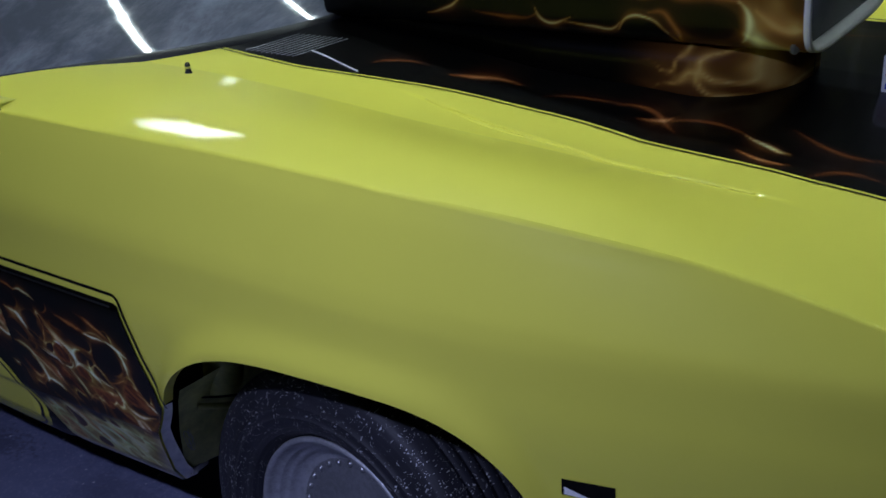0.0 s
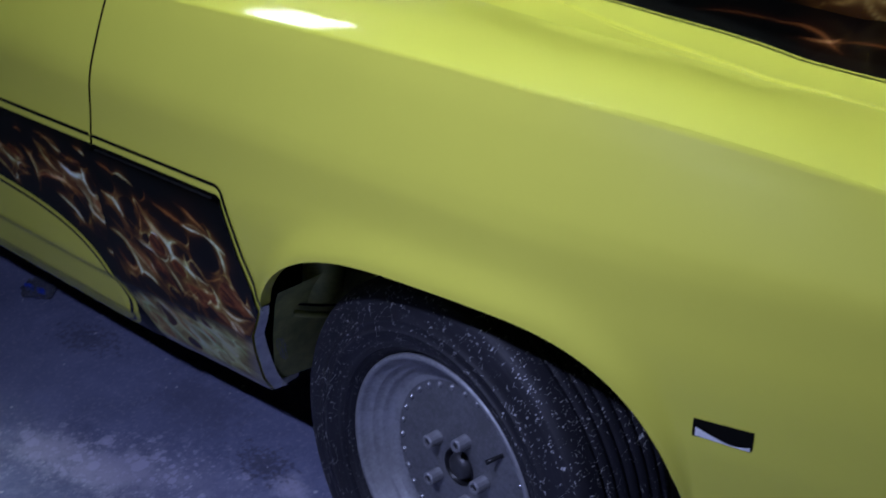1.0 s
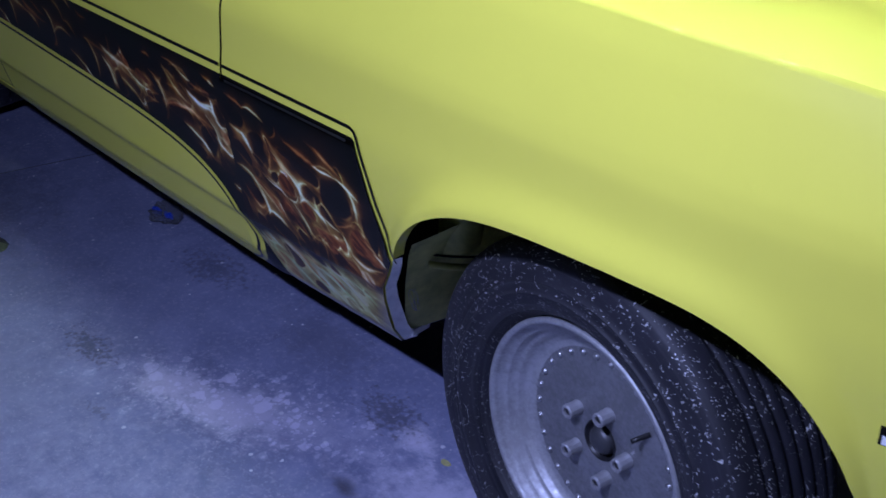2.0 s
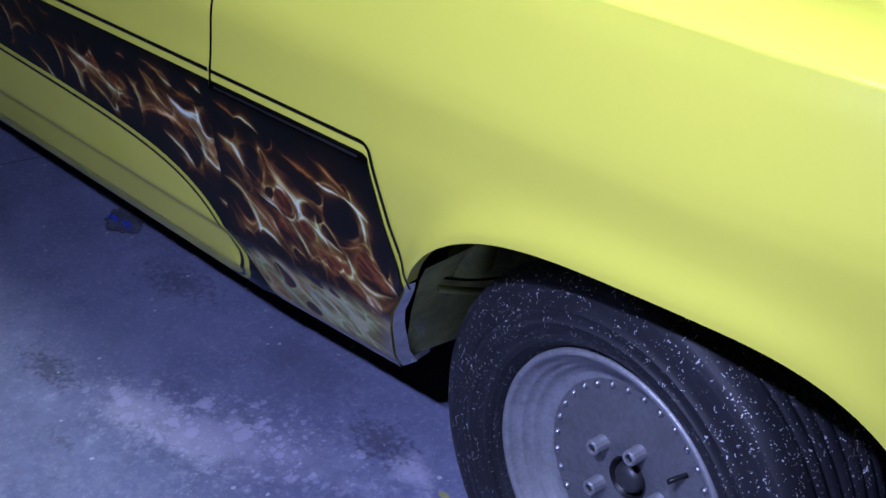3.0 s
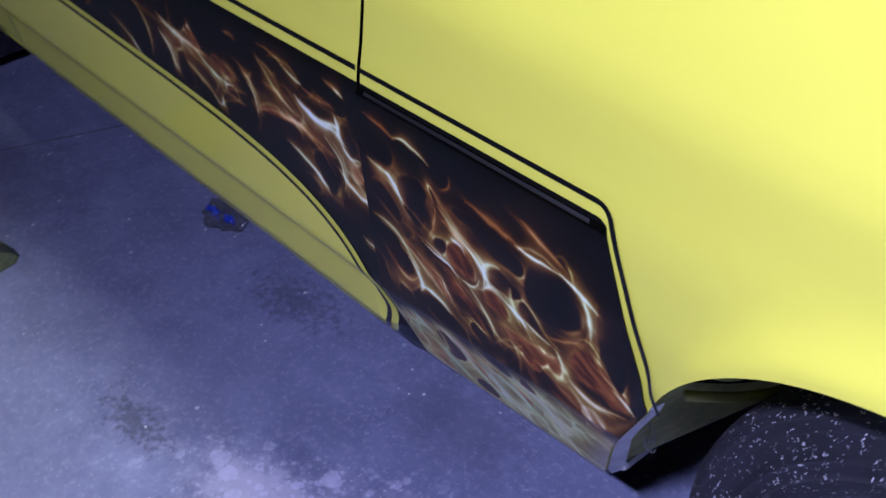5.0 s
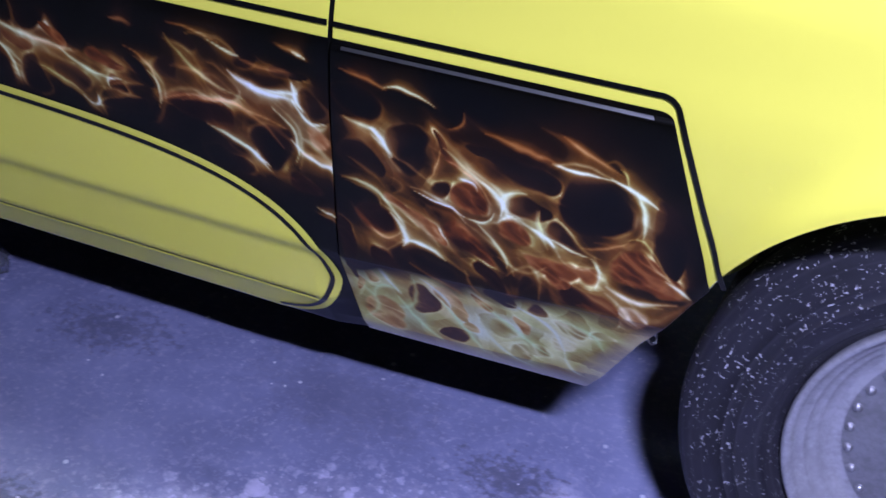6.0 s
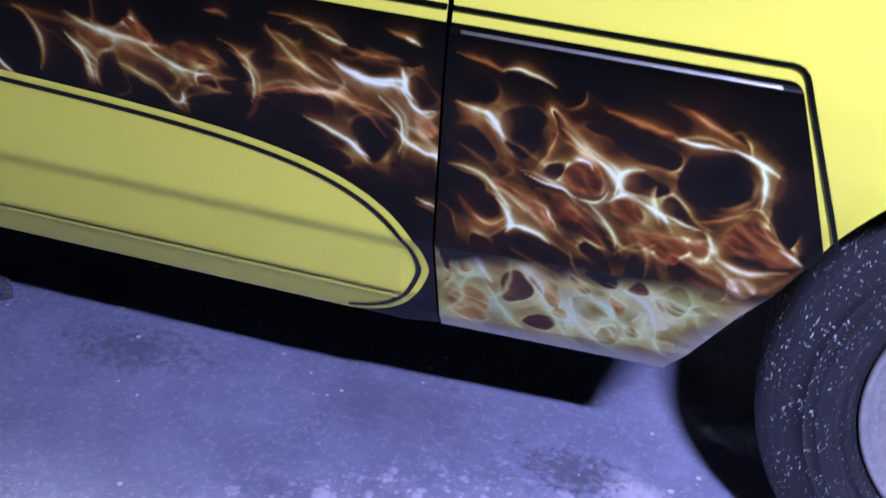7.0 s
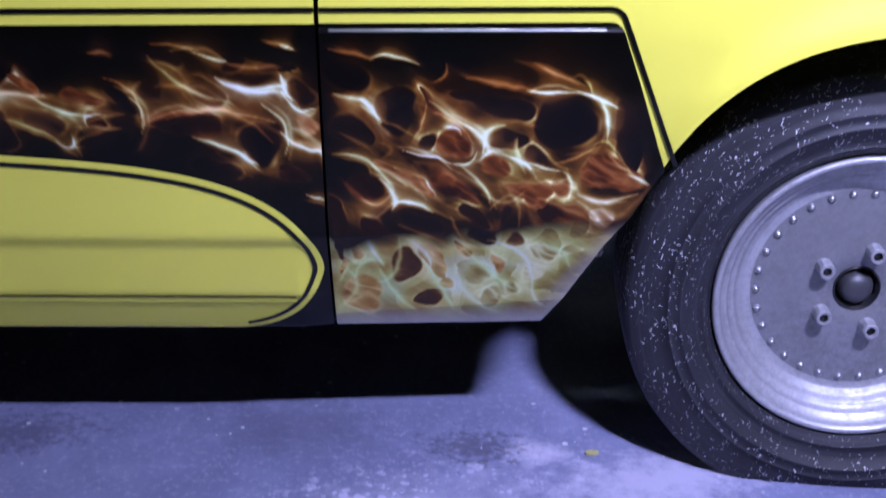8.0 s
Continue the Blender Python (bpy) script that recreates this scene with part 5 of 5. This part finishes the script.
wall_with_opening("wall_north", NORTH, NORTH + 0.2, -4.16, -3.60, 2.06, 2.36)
for nm, b in (("wall_south", (-7, 6, -4.2, -4.0, -0.1, 2.9)), ("wall_west", (-7.2, -7, -4.2, NORTH + 0.2, -0.1, 2.9)), ("wall_east", (6, 6.2, -4.2, NORTH + 0.2, -0.1, 2.9))):
    tagged(part(nm, box_bm(*b), WALL, None, "", False), "plain grey garage wall", "wall", kind="structure")
tagged(part("ceiling", box_bm(-7.2, 6.2, -4.2, NORTH + 0.2, 2.9, 3.0), WALL, None, "", False), "grey garage ceiling", "ceiling", kind="structure")
# unseen glowing window, added for a reflection on the hood
win = tagged(new("added_window"), "glowing white window added high in the garage wall", "window", kind="structure")
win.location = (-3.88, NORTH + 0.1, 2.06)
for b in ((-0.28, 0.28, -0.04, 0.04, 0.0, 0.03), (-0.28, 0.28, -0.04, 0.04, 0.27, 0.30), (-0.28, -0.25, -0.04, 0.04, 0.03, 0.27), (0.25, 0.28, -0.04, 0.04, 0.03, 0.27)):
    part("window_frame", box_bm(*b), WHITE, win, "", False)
PANE_GLOW, dn, dl, db = mat("pane_glow")
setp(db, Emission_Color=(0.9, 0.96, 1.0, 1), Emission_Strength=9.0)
part("pane", box_bm(-0.25, 0.25, 0.0, 0.006, 0.03, 0.27), PANE_GLOW, win, "", False)
# ribbed panelling on the far wall
for k in range(40):
    b = part("wall_rib", box_bm(-4.6 + 0.2 * k, -4.57 + 0.2 * k, NORTH - 0.02, NORTH - 0.001, 0.0, 1.9, 0.004), GREY_PANEL)
    b.parent = bpy.data.objects["wall_north"]


def tube_light(x, y, length, turn, first=[]):
    m = pose(x, y, 2.82, 0, 0, turn)
    if first:
        return copy_thing(first[0], m)
    t = tagged(new("ceiling_light"), "fluorescent tube light fixed under the ceiling", "ceiling light", "ceiling lights")
    t.matrix_world = m
    part("housing", box_bm(-length / 2, length / 2, -0.045, 0.045, 0.03, 0.08, 0.005), WHITE, t)
    for e in (-1, 1):
        part("tube_holder", box_bm(e * length / 2 - 0.012, e * length / 2 + 0.012, -0.02, 0.02, -0.006, 0.032, 0.003), WHITE, t)
    part("tube", tube_bm([(-length / 2 + 0.012, 0, 0.012), (length / 2 - 0.012, 0, 0.012)], 0.016, 12), TUBE, t, "lit fluorescent tube")
    first.append(t)
    return t


tube_light(-0.72, 0.40, 1.22, -27)
tube_light(-0.68, 1.55, 1.22, 0)
tube_light(0.68, 1.55, 1.22, 0)

LIT, ln_, ll_, lb_ = mat("lit_diffuser")
setp(lb_, Emission_Color=(0.92, 0.96, 1.0, 1), Emission_Strength=20.0)
panel = tagged(new("ceiling_panel"), "square lit diffuser panel fixed under the ceiling", "ceiling light")
panel.location = (-3.85, 2.72, 2.82)
for b in ((-0.31, 0.31, -0.31, -0.28, 0.0, 0.08), (-0.31, 0.31, 0.28, 0.31, 0.0, 0.08), (-0.31, -0.28, -0.28, 0.28, 0.0, 0.08), (0.28, 0.31, -0.28, 0.28, 0.0, 0.08)):
    part("frame", box_bm(*b, 0.003), WHITE, panel, "", False)
part("diffuser", box_bm(-0.28, 0.28, -0.28, 0.28, 0.012, 0.02), LIT, panel, "glowing white diffuser", False)

# ---- small things ----
FILM, fn, fl_, fb = mat("clear_film")
setp(fb, Base_Color=(0.55, 0.57, 0.66, 1), Roughness=0.12, Transmission_Weight=0.85, IOR=1.2)
BLUE = plain("blue_print", (0.02, 0.05, 0.45), 0.35, 0, 60, 0.3, 0)
GREEN = plain("olive_cloth", (0.085, 0.10, 0.05), 0.9, 0, 120, 0.35, 0.5)
GREEN_DARK = plain("dark_cloth", (0.02, 0.024, 0.018), 0.9, 0, 120, 0.3, 0.4)
LEAF = plain("dry_leaf", (0.42, 0.40, 0.16), 0.8, 0, 200, 0.3, 0.3)
RED = plain("red_print", (0.5, 0.03, 0.03), 0.4, 0, 40, 0.1, 0)


def crumple(size, height, seed, n=28, lift=0.0):
    """A crumpled film: a dented, folded cushion that lies on the ground."""
    bm = bmesh.new()
    bmesh.ops.create_icosphere(bm, subdivisions=4, radius=1.0)
    for v_ in bm.verts:
        q = v_.co.copy()
        f = 1 + 0.55 * noise.noise(q * 1.7 + Vector((seed, 0, 0))) + 0.30 * abs(noise.noise(q * 4.1 + Vector((0, seed, 0)))) + 0.12 * noise.noise(q * 9.0)
        v_.co = Vector((q.x * f * size[0], q.y * f * size[1], max(0.0, (q.z * 0.6 + 0.45) * f) * height + lift))
    return bm


bag = tagged(part("plastic_bag", crumple((0.052, 0.034), 0.012, 3.0), FILM, None, "", False), "crumpled clear plastic bag with blue print on the floor", "plastic bag")
bag.location = (-1.480, 0.206, 0.001)
for k, (x, y, m) in enumerate(((-0.018, -0.014, BLUE), (0.022, -0.006, BLUE), (-0.034, 0.004, FILM))):
    lab = part("printed_patch", crumple((0.018, 0.007), 0.011, 7.0 + k, lift=0.003), m, bag, "", False)
    lab.location = (x, y, 0.0)


def cloth(name, centre, radii, turn, material, thick, seed):
    """A thin cloth lying on the floor, with a wavy rim and low folds."""
    n, rings = 64, 10
    bm = bmesh.new()
    rows = []
    for r in range(1, rings + 1):
        row = []
        for k in range(n):
            a = 2 * math.pi * k / n
            f = r / rings * (1 + 0.13 * noise.noise(Vector((2 * math.cos(a), 2 * math.sin(a), seed))))
            x, y = radii[0] * f * math.cos(a), radii[1] * f * math.sin(a)
            row.append(bm.verts.new((x, y, thick * (1.0 if r < rings else 0.0) + 0.006 * max(0, noise.noise(Vector((x * 18, y * 18, seed)))))))
        rows.append(row)
    c = bm.verts.new((0, 0, thick))
    for k in range(n):
        bm.faces.new((c, rows[0][k], rows[0][(k + 1) % n]))
    for a, b in zip(rows, rows[1:]):
        for k in range(n):
            bm.faces.new((a[k], b[k], b[(k + 1) % n], a[(k + 1) % n]))
    ob = part(name, bm, material)
    ob.matrix_world = pose(centre[0], centre[1], 0.001, 0, 0, turn)
    return ob


rag = tagged(cloth("rag", (-1.722, -0.232), (0.125, 0.085), 35, GREEN, 0.006, 2.0), "flat olive-green shop rag on the concrete floor", "rag")
fold_ = cloth("fold", (-1.690, -0.160), (0.060, 0.013), 25, GREEN_DARK, 0.0085, 5.0)
fold_.parent = rag
fold_.matrix_parent_inverse = rag.matrix_world.inverted()
leaf = tagged(cloth("leaf", (-0.345, 0.100), (0.011, 0.006), 10, LEAF, 0.0025, 9.0), "small dry yellowish leaf on the concrete floor", "leaf")

box = tagged(part("printed_box", box_bm(0.0, 0.05, 0.0, 0.04, 0.0, 0.065, 0.002), WHITE, None, "", False), "small white box with red and blue bars on the hood", "box")
box.location = (0.592, 0.845, float(top_z(0.62, 0.865)) + 0.0005)
for z, m in ((0.030, RED), (0.044, RED), (0.008, BLUE)):
    part("printed_bar", box_bm(0.006, 0.046, -0.0006, 0.0002, z, z + 0.009), m, box, "", False)

shelf = tagged(new("shelf_frame"), "grey slotted steel shelf frame beyond the car", "shelf")
shelf.location = (0.0, 2.7, 0.0)
SLOT = plain("galvanised", (0.36, 0.37, 0.40), 0.45, 0.4, 25, 0.2)
for x in (-0.4, 1.6):
    for y in (0.0, 0.38):
        part("post", box_bm(x - 0.02, x + 0.02, y - 0.003, y + 0.003, 0.0, 1.05), SLOT, shelf, "", False)
for z in (0.43, 0.98):
    part("shelf_board", box_bm(-0.42, 1.62, -0.01, 0.40, z - 0.004, z + 0.016, 0.002), SLOT, shelf, "", False)
    part("beam", box_bm(-0.42, 1.62, -0.016, -0.010, z - 0.055, z + 0.02), SLOT, shelf, "", False)
hole = None
for k in range(24):
    x = -0.36 + 0.08 * k
    if hole is None:
        hole = part("slot_hole", box_bm(-0.006, 0.006, -0.0175, -0.0158, -0.012, 0.012), SEAM, shelf, "", False)
        o = hole
    else:
        o = new("slot_hole", hole.data)
        o.parent = shelf
    o.location = (x, 0.0, 0.415)
